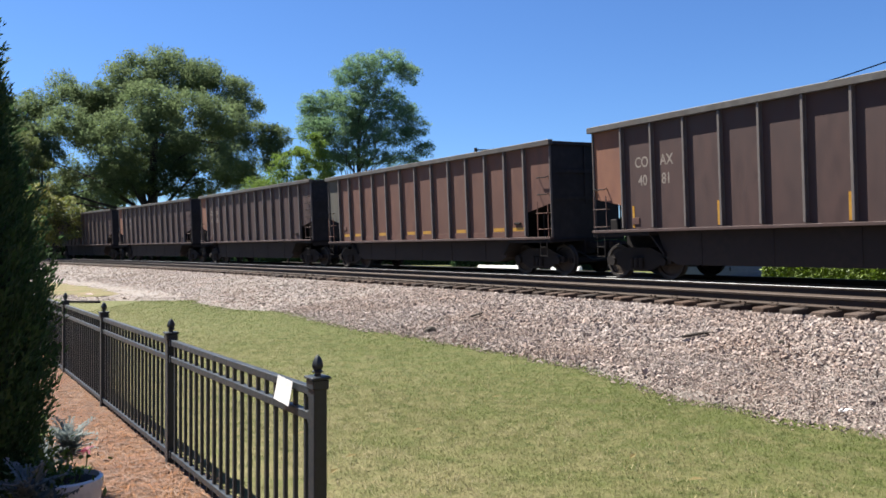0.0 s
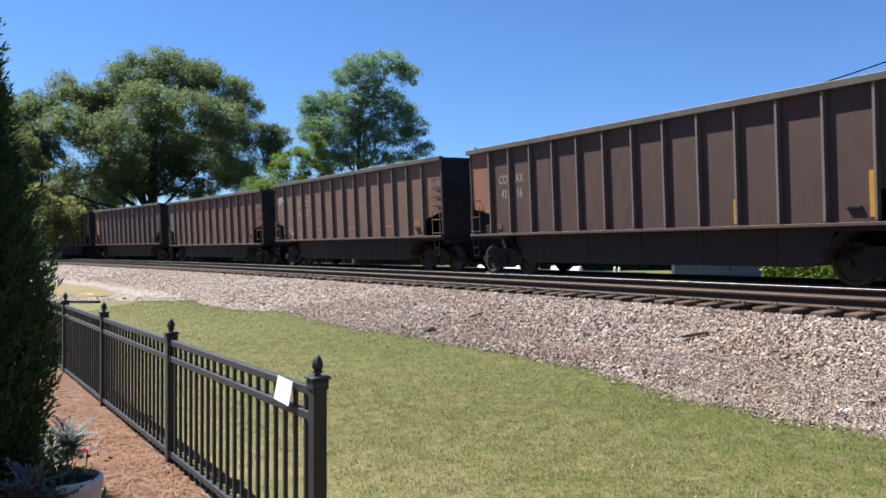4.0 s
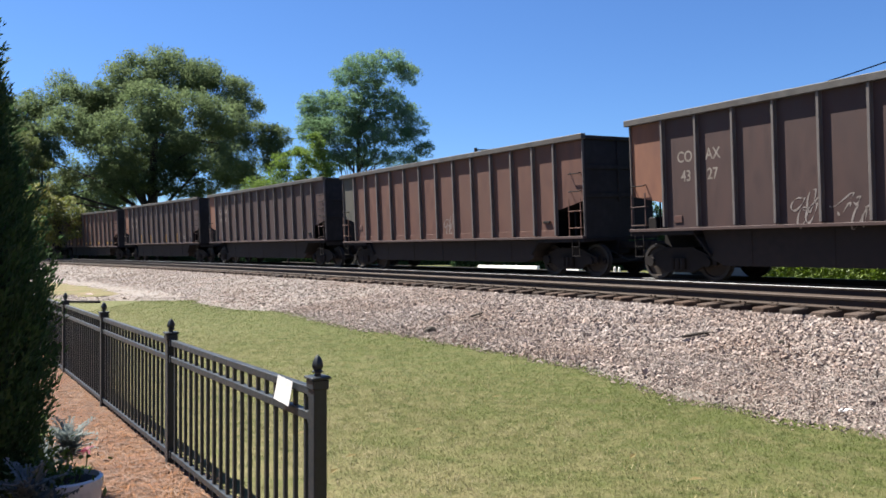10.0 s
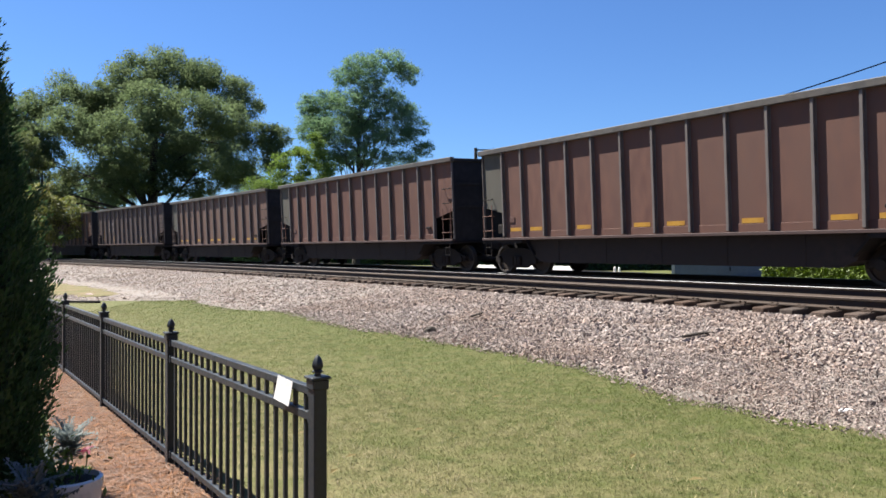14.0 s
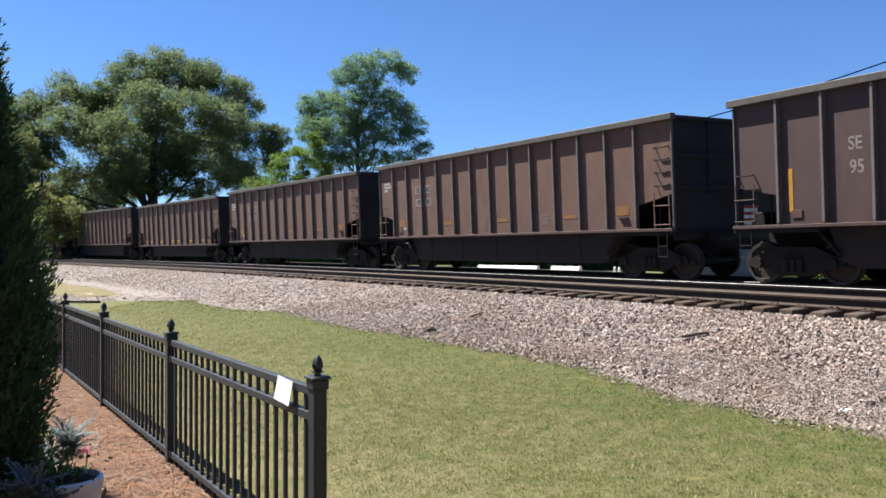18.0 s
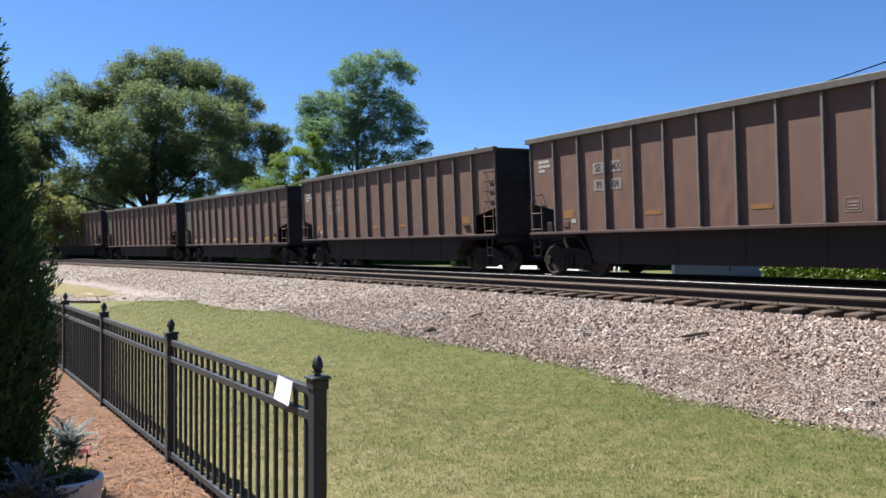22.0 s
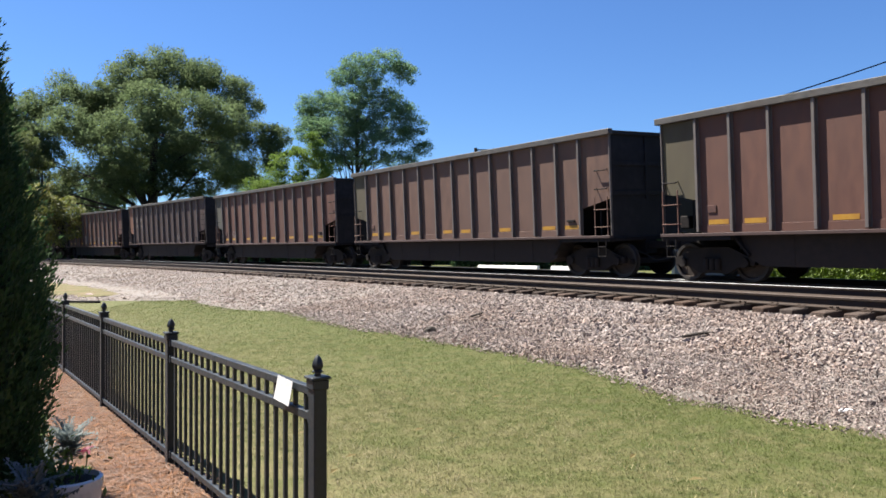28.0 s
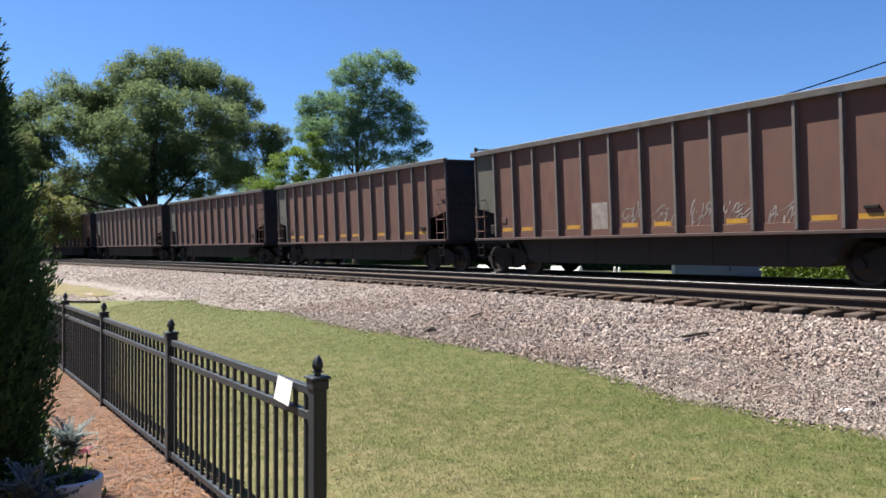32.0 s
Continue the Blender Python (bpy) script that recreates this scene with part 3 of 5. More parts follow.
tie_me = tie_mesh()
spike_bm = boxes((-0.009, 0.009, -0.009, 0.009, -0.02, 0.035), (-0.016, 0.016, -0.02, 0.014, 0.03, 0.045))
spike_me = finish(spike_bm, "spike", M["spike"])
plate_me = finish(boxes((-0.09, 0.09, -0.19, 0.19, 0.0, 0.014)), "tie_plate", M["spike"])
for off, label in ((NEAR_OFF, "empty near railway track on weathered timber ties"), (0.0, "far railway track that carries the coal train")):
    tr = tagged(new("railway_track"), label, "track", kind="structure")
    rail(tr, off, -1, "dullhead" if off else "railhead")
    rail(tr, off, 1)
    rr = random.Random(5)
    rest = bmesh.new()
    for i in range(330):
        s = 24.0 - 0.52 * i
        m = track_pose(s + rr.uniform(-0.03, 0.03), off) @ pose(0, rr.uniform(-0.06, 0.06), -0.186, 0, 0, rr.uniform(-1.5, 1.5))
        if off and i < 150:
            part("tie", tie_me, None, tr, at=m)
            if i < 60:
                for sd in (-1, 1):
                    part("tie_plate", plate_me, None, tr, at=m @ pose(0, sd * 0.7535, 0.0))
                for dx, dy in ((-0.05, -0.085), (0.05, -0.085)):
                    part("spike", spike_me, None, tr, at=m @ pose(dx, -0.7535 + dy, 0.0))
        else:
            t = bmesh.new()
            t.from_mesh(tie_me)
            t.transform(m)
            tmp = bpy.data.meshes.new("tie")
            t.to_mesh(tmp)
            t.free()
            rest.from_mesh(tmp)
            bpy.data.meshes.remove(tmp)
    rest_ob = part("ties", rest, M["tie"], tr)
    rest_ob["kind"] = "stuff"


# ---- fence ----
def finial_mesh():
    bm = bmesh.new()
    lathe(bm, [(0.016, 0.0), (0.014, 0.012), (0.024, 0.016), (0.024, 0.022), (0.016, 0.027), (0.026, 0.036), (0.028, 0.046), (0.024, 0.064), (0.015, 0.082), (0.003, 0.094)], 24)
    for v in bm.verts:
        if 0.034 < v.co.z < 0.09:
            q = 1 - 0.16 * (0.5 + 0.5 * math.cos(6 * math.atan2(v.co.y, v.co.x)))
            v.co.x, v.co.y = v.co.x * q, v.co.y * q
    return finish(bm, "finial", M["fence"], True)


fence = thing("fence", pose(FENCE_END[0], FENCE_END[1], 0, 0, 0, math.degrees(math.atan2(FY, FX))), "black powder-coated steel picket fence with acorn finials", "fence")
post_me = finish(boxes((-0.032, 0.032, -0.032, 0.032, -0.12, 0.90), bevel=0.004), "post", M["fence"])
bm = boxes((-0.039, 0.039, -0.039, 0.039, 0.885, 0.93), bevel=0.005)
box(bm, -0.046, 0.046, -0.046, 0.046, 0.93, 0.944, bevel=0.004)
cap_me = finish(bm, "cap", M["fence"])
finial_me = finial_mesh()
picket_me = finish(boxes((-0.0095, 0.0095, -0.0095, 0.0095, 0.03, 0.875)), "picket", M["fence"])
rail_me = finish(boxes((0.034, PANEL - 0.034, -0.018, 0.018, -0.02, 0.02), bevel=0.004), "fence_rail", M["fence"])
bracket_me = finish(boxes((0.030, 0.062, -0.024, 0.024, -0.026, 0.026), bevel=0.003), "bracket", M["fence"])
for i in range(6):
    g = pose(i * PANEL, 0, -0.0168 * i)
    post = part("post", post_me, None, fence, at=g)
    part("cap", cap_me, None, post)
    part("finial", finial_me, None, post, at=pose(0, 0, 0.944))
    if i == 5:
        break
    slope = math.degrees(math.atan2(0.0168, PANEL))
    for z in (0.87, 0.755, 0.083):
        part("fence_rail", rail_me, None, fence, at=g @ pose(0, 0, z, 0, slope, 0))
        part("bracket", bracket_me, None, fence, at=g @ pose(0, 0, z))
        part("bracket", bracket_me, None, fence, at=g @ pose(PANEL - 0.092, 0, z - 0.0165))
    for j in range(19):
        x = PANEL * (j + 1) / 20
        part("picket", picket_me, None, fence, at=g @ pose(x, 0, -0.0168 * x / PANEL))

# ---- mulch bed ----
mv, mf = [], []
N1, N2 = 200, 70
for i in range(N1):
    for j in range(N2):
        a, b = -6.0 + 22.0 * i / (N1 - 1), 0.07 - 5.1 * (j / (N2 - 1)) ** 1.3
        x, y = FENCE_END[0] + FX * a + FY * b, FENCE_END[1] + FY * a - FX * b
        mv.append((x, y, float(ground_z(to_line(np.array([x]), np.array([y]))[1])[0]) + 0.012 + 0.02 * noise.noise((x * 2, y * 2, 0)) + 0.014 * noise.noise((x * 9, y * 9, 3)) - (0.03 if j == 0 else 0)))
mi = np.arange(N1 - 1)[:, None] * N2 + np.arange(N2 - 1)[None, :]
mulch = new("mulch_bed", np_mesh("mulch_bed", np.array(mv), np.stack((mi, mi + 1, mi + N2 + 1, mi + N2), -1).reshape(-1, 4), M["mulch"]))
tagged(mulch, "bed of reddish-brown pine straw along the fence", "mulch", kind="structure")


def needles(count, seed):
    r = np.random.default_rng(seed)
    a, b = r.uniform(-6, 9, count), 0.06 - r.uniform(0, 1, count) ** 1.3 * 3.1
    x, y = FENCE_END[0] + FX * a + FY * b, FENCE_END[1] + FY * a - FX * b
    o = to_line(x, y)[1]
    tuft = np.sin(x * 13 + 4 * np.sin(y * 7)) * np.sin(y * 15 + 3 * np.sin(x * 9))
    z = ground_z(o) + 0.016 + 0.008 * tuft + r.uniform(0, 0.022, count)
    ang, L, w = r.uniform(0, math.pi, count), r.uniform(0.05, 0.12, count), r.uniform(0.0012, 0.0027, count)
    c = np.stack((x, y, z), 1)
    d = np.stack((np.cos(ang), np.sin(ang), r.uniform(-0.25, 0.25, count)), 1) * L[:, None]
    sd = np.stack((-np.sin(ang), np.cos(ang), np.zeros(count)), 1) * w[:, None]
    bend = np.array([0, 0, 1.0]) * r.uniform(0, 0.02, count)[:, None]
    v = np.stack((c - d - sd, c - d + sd, c + bend + sd, c + bend - sd, c + d - sd, c + d + sd), 1).reshape(-1, 3)
    k = 6 * np.arange(count)[:, None]
    f = np.concatenate((k + np.array([0, 1, 2, 3]), k + np.array([3, 2, 5, 4]))).reshape(-1, 4)
    return tagged(new("pine_straw", np_mesh("pine_straw", v, f, M["straw"])), "loose reddish-brown pine needles strewn over the bed", "mulch", kind="stuff")


needles(135000, 21)


# ---- foliage ----
def rot_cards(n, r, up=0.0):
    """n random frames: two unit vectors spanning each leaf."""
    d = r.normal(size=(n, 3))
    d[:, 2] += up
    d /= np.linalg.norm(d, axis=1)[:, None]
    e = np.cross(d, r.normal(size=(n, 3)))
    e /= np.linalg.norm(e, axis=1)[:, None]
    return d, e


def leaf_mesh(name, centres, size, material, r, flat=0.0):
    """Small four-cornered leaves, one at each centre; flat turns their faces to the sky."""
    n = len(centres)
    d, e = rot_cards(n, r)
    if flat:
        nrm = r.normal(size=(n, 3)) + np.array((-0.25, -0.15, 1.0)) * flat
        nrm /= np.linalg.norm(nrm, axis=1)[:, None]
        d = np.cross(nrm, d)
        d /= np.linalg.norm(d, axis=1)[:, None]
        e = np.cross(nrm, d)
    L = size * r.uniform(0.6, 1.4, n)[:, None]
    w = L * r.uniform(0.35, 0.6, n)[:, None]
    v = np.stack((centres - d * L * 0.5, centres + e * w * 0.5, centres + d * L * 0.5, centres - e * w * 0.5), 1).reshape(-1, 3)
    return np_mesh(name, v, np.arange(4 * n).reshape(-1, 4), material)


def clumped(lobes, clumps, per, spread, r, shell=0.55, gaps=(), flat=0.62):
    """Leaf places: pads of leaves set through the outer part of ellipsoid lobes (centre, radii), with openings at gaps (x, z, radius)."""
    vol = np.array([l[1][0] * l[1][2] for l in lobes])
    pick = r.choice(len(lobes), clumps, p=vol / vol.sum())
    c = np.array([l[0] for l in lobes])[pick]
    rad = np.array([l[1] for l in lobes])[pick]
    d = r.normal(size=(clumps, 3))
    d /= np.linalg.norm(d, axis=1)[:, None]
    t = shell + (0.92 - shell) * r.uniform(0, 1, clumps) ** 0.6
    centre = c + d * rad * t[:, None]
    open_ = np.zeros(clumps, dtype=bool)
    for gx, gz, gr in gaps:
        open_ |= np.hypot(centre[:, 0] - gx, centre[:, 2] - gz) < gr
    centre = centre[~open_]
    n = len(centre)
    sp = spread * r.uniform(0.55, 1.35, n)
    q = r.normal(size=(n * per, 3))
    q /= np.linalg.norm(q, axis=1)[:, None]
    q *= (r.uniform(0.1, 1.0, (n * per, 1)) ** 0.5) * (1 + 0.25 * np.sin(q[:, :1] * 5 + q[:, 1:2] * 4))
    pts = np.repeat(centre, per, 0) + q * np.repeat(sp, per)[:, None] * np.array([1, 1, flat])
    return pts, centre


def limbs(bm, base, top, r0, targets, rng_):
    """A tapered trunk from base to top with limbs that reach out to the targets."""
    base, top = Vector(base), Vector(top)
    steps = 7
    pts = []
    for i in range(steps + 1):
        t = i / steps
        pts.append((base.lerp(top, t) + Vector((rng_.uniform(-1, 1), rng_.uniform(-1, 1), 0)) * r0 * 0.6 * t, r0 * (1 - 0.75 * t) * (1.35 if i == 0 else 1)))
    for (a, ra), (b, rb) in zip(pts, pts[1:]):
        rod(bm, a, b, ra, 8, rb)
    for tg in targets:
        tg = Vector(tg)
        i = min(steps - 1, max(2, int(steps * rng_.uniform(0.25, 0.95))))
        a, ra = pts[i]
        mid = a.lerp(tg, 0.5) + Vector((rng_.uniform(-0.6, 0.6), rng_.uniform(-0.6, 0.6), rng_.uniform(0.1, 0.9)))
        rod(bm, a, mid, ra * 0.32, 6, ra * 0.15)
        rod(bm, mid, tg, ra * 0.15, 5, ra * 0.03)
    return bm


def tree(name, base, height, lobes, clumps, per, spread, leaf, leaf_material, trunk_r, label, seed, shell=0.5, n_limbs=26, category="tree", gaps=(), flat=0.62):
    r = np.random.default_rng(seed)
    rp = random.Random(seed)
    t = thing(name, pose(*base), label, category)
    lob = [(np.array(c), np.array(q)) for c, q in lobes]
    pts, centres = clumped(lob, clumps, per, spread, r, shell, gaps, flat)
    bm = bmesh.new()
    limbs(bm, (0, 0, -0.2), (0.2, 0, height * 0.72), trunk_r, [tuple(centres[i]) for i in r.choice(len(centres), n_limbs, replace=False)], rp)
    part("trunk", bm, M["bark"], t, smooth=True)
    part("crown", leaf_mesh("crown", pts, leaf, leaf_material, r, 0.8), None, t)
    return t


# big oak behind the tracks
D = 78.0
k = D / 1346.0
tree("oak_tree", ((270 - 784) * k, D, 0.7), 21,
     [(((px - 784) * k * (1 + dy / D) - (270 - 784) * k, dy, (449 - py) * k * (1 + dy / D) + 0.8), (rx * k, rx * k * 1.1, rz * k)) for px, py, rx, rz, dy in (
         (300, 132, 52, 42, 0), (240, 136, 46, 38, 1), (352, 145, 46, 38, 0), (408, 162, 42, 34, 1), (440, 196, 34, 28, 1), (205, 172, 40, 30, 0),
         (270, 180, 50, 30, -6), (330, 196, 50, 30, -7), (395, 215, 50, 32, -6), (445, 248, 48, 30, -2), (490, 246, 30, 20, 0), (478, 284, 30, 26, 0),
         (235, 218, 42, 30, -8), (352, 250, 40, 24, -8), (395, 288, 48, 26, -8), (268, 262, 42, 30, -9), (215, 288, 42, 30, -8), (305, 305, 50, 34, 1),
         (250, 330, 60, 24, 0), (340, 338, 60, 20, 1), (420, 322, 50, 18, 1),
         (104, 160, 32, 26, 0), (148, 176, 38, 28, -1), (185, 186, 30, 28, 0), (66, 192, 40, 26, 0), (120, 222, 46, 26, -7), (176, 236, 42, 26, -7),
         (60, 240, 44, 32, 0), (30, 210, 40, 36, 1), (88, 276, 40, 26, -1), (36, 290, 46, 36, 0), (196, 330, 50, 24, 0), (160, 258, 40, 24, 2), (30, 350, 60, 40, 0),
         (150, 300, 46, 30, 3), (350, 285, 46, 34, 3), (300, 262, 56, 44, 3), (285, 215, 50, 30, 4), (420, 296, 50, 34, 3), (230, 300, 56, 36, 3), (180, 215, 50, 34, 3), (390, 250, 50, 34, 3))],
     1750, 210, 0.95, 0.20, M["oak"], 0.75, "large spreading oak with a dense dark green crown", 31, shell=0.35, n_limbs=30, flat=0.8,
     gaps=[((px - 270) * k, (449 - py) * k + 0.8, r * k) for px, py, r in ((305, 227, 10), (231, 250, 14), (130, 282, 16), (152, 330, 20), (178, 314, 14), (340, 272, 14), (356, 302, 16), (412, 272, 17), (448, 302, 14), (188, 272, 12))])
D = 94.0
k = D / 1346.0
tree("young_tree", ((180 - 784) * k, D, 0.6), 9,
     [(((px - 180) * k, dy, (449 - py) * k + 0.9), (rx * k, rx * k, rz * k)) for px, py, rx, rz, dy in (
         (110, 335, 30, 26, 0), (150, 345, 34, 22, 0), (185, 328, 32, 26, 0), (215, 345, 36, 28, 0), (135, 372, 40, 30, 0), (190, 375, 50, 30, 0))],
     190, 170, 1.0, 0.24, M["oak"], 0.2, "young broadleaf tree behind the oak", 37, shell=0.3, n_limbs=20)
D = 70.0
k = D / 1346.0
tree("maple_tree", ((70 - 784) * k, D, 0.7), 11,
     [(((px - 70) * k, dy, (445 - py) * k + 0.8), (rx * k, rx * k * 0.9, rz * k)) for px, py, rx, rz, dy in (
         (45, 300, 40, 30, 1), (30, 260, 34, 30, 1), (105, 318, 30, 16, 0), (80, 345, 50, 30, 0), (30, 350, 50, 50, 0))],
     130, 230, 0.85, 0.19, M["maple"], 0.25, "olive green tree beside the oak", 35, shell=0.4, n_limbs=24)
D = 60.0
k = D / 1346.0
ASH = tree("ash_tree", ((630 - 784) * k, D, 0.7), 16,
     [(((px - 630) * k, dy, (447 - py) * k + 0.8), (rx * k, rx * k * 1.1, rz * k)) for px, py, rx, rz, dy in (
         (638, 118, 32, 24, 0), (686, 112, 36, 24, 0), (722, 132, 24, 24, 0), (612, 138, 26, 20, 0), (655, 145, 40, 18, 0), (582, 178, 32, 24, 0), (546, 188, 20, 24, 0),
         (620, 190, 38, 28, -1), (690, 206, 40, 22, 0), (735, 226, 28, 24, 0), (748, 266, 22, 16, 0), (700, 246, 42, 24, -1), (655, 238, 36, 26, 0), (600, 238, 46, 32, -1),
         (560, 238, 34, 34, -1), (640, 280, 56, 24, 0), (708, 284, 40, 18, 0), (580, 285, 44, 24, 0), (650, 172, 36, 22, 1), (690, 170, 26, 20, 1), (625, 215, 40, 26, 1), (720, 195, 22, 20, 1), (560, 205, 28, 26, 1))],
     2300, 52, 0.44, 0.125, M["ash"], 0.24, "slender light green tree with an airy crown", 32, shell=0.3, n_limbs=60)
D = 52.0
k = D / 1346.0
BUSH = tree("shrub", ((510 - 784) * k, D, 0.7), 5,
     [(((px - 510) * k, 0, (445 - py) * k + 0.8), (rx * k, rx * k, rz * k)) for px, py, rx, rz in ((545, 260, 30, 30), (515, 284, 32, 28), (485, 318, 45, 20), (555, 305, 36, 34), (455, 332, 32, 16), (520, 350, 70, 45))],
     150, 190, 0.55, 0.14, M["bush"], 0.1, "bright green bush in front of the trees", 33, category="bush")
D = 66.0
k = D / 1346.0
tree("shrub", ((95 - 784) * k, D, 0.7), 5,
     [(((px - 95) * k, 0, (445 - py) * k + 0.8), (rx * k, rx * k, rz * k)) for px, py, rx, rz in ((85, 345, 28, 24), (115, 370, 32, 24), (60, 375, 36, 36), (100, 400, 55, 42))],
     120, 160, 0.75, 0.2, M["yellowbush"], 0.12, "yellowing shrub below the oak", 34, category="bush")


# ---- arborvitae by the fence ----
def arborvitae():
    r = np.random.default_rng(41)
    t = thing("arborvitae", pose(-2.5, 3.58, -0.05), "tall dark green conical arborvitae beside the fence", "evergreen")
    n = 11500
    z = 0.06 + 3.3 * r.uniform(0, 1, n) ** 1.1
    rad = np.interp(z, (0, 0.4, 0.85, 1.2, 1.5, 1.86, 2.11, 2.36, 2.7, 3.4), (0.33, 0.475, 0.54, 0.53, 0.488, 0.395, 0.35, 0.295, 0.205, 0.03)) * r.uniform(0.74, 1.05, n)
    a = r.uniform(0, 2 * math.pi, n)
    c = np.stack((rad * np.cos(a), rad * np.sin(a), z), 1)
    # flat upright sprays, each a fan of leaflets
    per = 22
    up = np.stack((np.cos(a) * 0.45, np.sin(a) * 0.45, np.ones(n)), 1) + r.normal(size=(n, 3)) * 0.16
    up /= np.linalg.norm(up, axis=1)[:, None]
    sd = np.cross(up, r.normal(size=(n, 3)))
    sd /= np.linalg.norm(sd, axis=1)[:, None]
    tt = r.uniform(0, 1, (n, per))
    fan = r.uniform(-1, 1, (n, per))
    L = 0.15 * r.uniform(0.6, 1.4, n)[:, None]
    p = c[:, None] + up[:, None] * (tt * L)[..., None] + sd[:, None] * (fan * 0.22 * L * (1.1 - tt))[..., None]
    d = up[:, None] + sd[:, None] * fan[..., None] * 0.6 + r.normal(size=(n, per, 3)) * 0.15
    d /= np.linalg.norm(d, axis=2)[..., None]
    e = np.cross(d, np.cross(up, sd)[:, None])
    q = 0.030 * r.uniform(0.6, 1.3, (n, per, 1))
    v = np.stack((p, p + d * q * 0.5 + e * q * 0.16, p + d * q, p + d * q * 0.5 - e * q * 0.16), 2).reshape(-1, 3)
    part("foliage", np_mesh("foliage", v, np.arange(len(v)).reshape(-1, 4), M["cedar"]), None, t)
    # dark solid within the sprays, painted as the shade inside the foliage
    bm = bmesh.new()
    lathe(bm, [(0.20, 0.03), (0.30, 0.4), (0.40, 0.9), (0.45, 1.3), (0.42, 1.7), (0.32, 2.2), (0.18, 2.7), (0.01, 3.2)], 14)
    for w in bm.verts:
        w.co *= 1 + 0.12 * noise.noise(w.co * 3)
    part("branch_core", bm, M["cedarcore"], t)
    part("trunk", rod(bmesh.new(), (0, 0, -0.05), (0, 0, 1.2), 0.07), M["bark"], t)
    return t


arborvitae()


# ---- beyond the tracks ----
def ray_place(px, depth, z=0.0):
    """The place at a bearing (784 is straight ahead) and a depth."""
    return ((px - 784) / 1346.0 * depth, depth, z)


def far_z(x, y):
    return float(ground_z(to_line(np.array([x]), np.array([y]))[1])[0])


# clapboard house behind the hedge
hx0, hx1, hy = ray_place(1190, 31)[0], ray_place(1190, 31)[0] + 9.0, 31.0
house = thing("house", pose(hx0, hy, far_z(hx0, hy), 0, 0, -20), "small house with pale blue clapboard siding", "house")
part("wall", boxes((0, 9, 0, 0.2, 0.0, 4.3), (0, 0.2, 0.2, 6, 0.0, 4.3), (8.8, 9, 0.2, 6, 0.0, 4.3), (0.2, 8.8, 5.8, 6, 0.0, 4.3)), M["siding"], house)
clap = finish(prism(bmesh.new(), [(0, 0), (9.02, 0), (9.02, 0.135), (0, 0.135)], -0.022, -0.004), "clapboard", M["siding"])
for i in range(30):
    part("clapboard", clap, None, house, at=pose(-0.01, 0, 0.12 + 0.138 * i, 7))
part("foundation", boxes((-0.02, 9.02, -0.03, 0.0, -0.3, 0.11)), M["concrete"], house)
part("corner_board", boxes((-0.03, 0.09, -0.045, 0.0, 0.0, 4.3)), M["paper"], house)
part("corner_board", boxes((8.91, 9.03, -0.045, 0.0, 0.0, 4.3)), M["paper"], house)
part("roof", prism(prism(bmesh.new(), [(-0.3, 4.3), (9.3, 4.3), (9.3, 4.42), (-0.3, 4.42)], -0.35, 6.3), [(0.0, 4.42), (9.0, 4.42), (7.8, 4.75), (1.2, 4.75)], 0.2, 5.8), M["roofing"], house)
# dark panel over the siding stands in for the shade of a porch
part("porch_screen", boxes((0.3, 4.3, -0.06, -0.045, 1.35, 3.95), bevel=0.004), M["boards"], house, "dark panel painted for the porch shade")
for wx in (4.5, 6.6):
    win = part("window", boxes((wx, wx + 0.8, -0.06, -0.03, 2.0, 2.08), (wx, wx + 0.8, -0.06, -0.03, 3.12, 3.2), (wx, wx + 0.08, -0.06, -0.03, 2.08, 3.12), (wx + 0.72, wx + 0.8, -0.06, -0.03, 2.08, 3.12), (wx + 0.08, wx + 0.72, -0.055, -0.035, 2.58, 2.63)), M["paper"], house)
    part("pane", boxes((wx + 0.08, wx + 0.72, -0.04, -0.032, 2.08, 3.12)), M["glass"], win)
# striped bunting on the wall
bunting = thing("bunting", house.matrix_basis @ pose(2.25, -0.09, 3.0), "red and white striped cloth bunting hung on the house wall", "bunting")
for i in range(7):
    bm = bmesh.new()
    ring = []
    for q in range(25):
        x = -1.0 + 2.0 * q / 24
        ring.append([bm.verts.new((x * (1 - 0.05 * i), 0.03 * math.sin(q * 1.6) - d, -0.128 * i + z)) for d in (0.0, 0.008) for z in (0.0, -0.128)])
    for a, b in zip(ring, ring[1:]):
        for k0, k1 in ((0, 1), (1, 3), (3, 2), (2, 0)):
            bm.faces.new((a[k0], a[k1], b[k1], b[k0]))
    part("stripe", bm, M["red"] if i % 2 == 0 else M["paper"], bunting)
part("tap", rod(rod(bmesh.new(), (2.2, -0.12, 0.52), (2.2, -0.02, 0.52), 0.025, 6), (2.2, -0.12, 0.42), (2.2, -0.12, 0.56), 0.03, 6), M["under"], house)


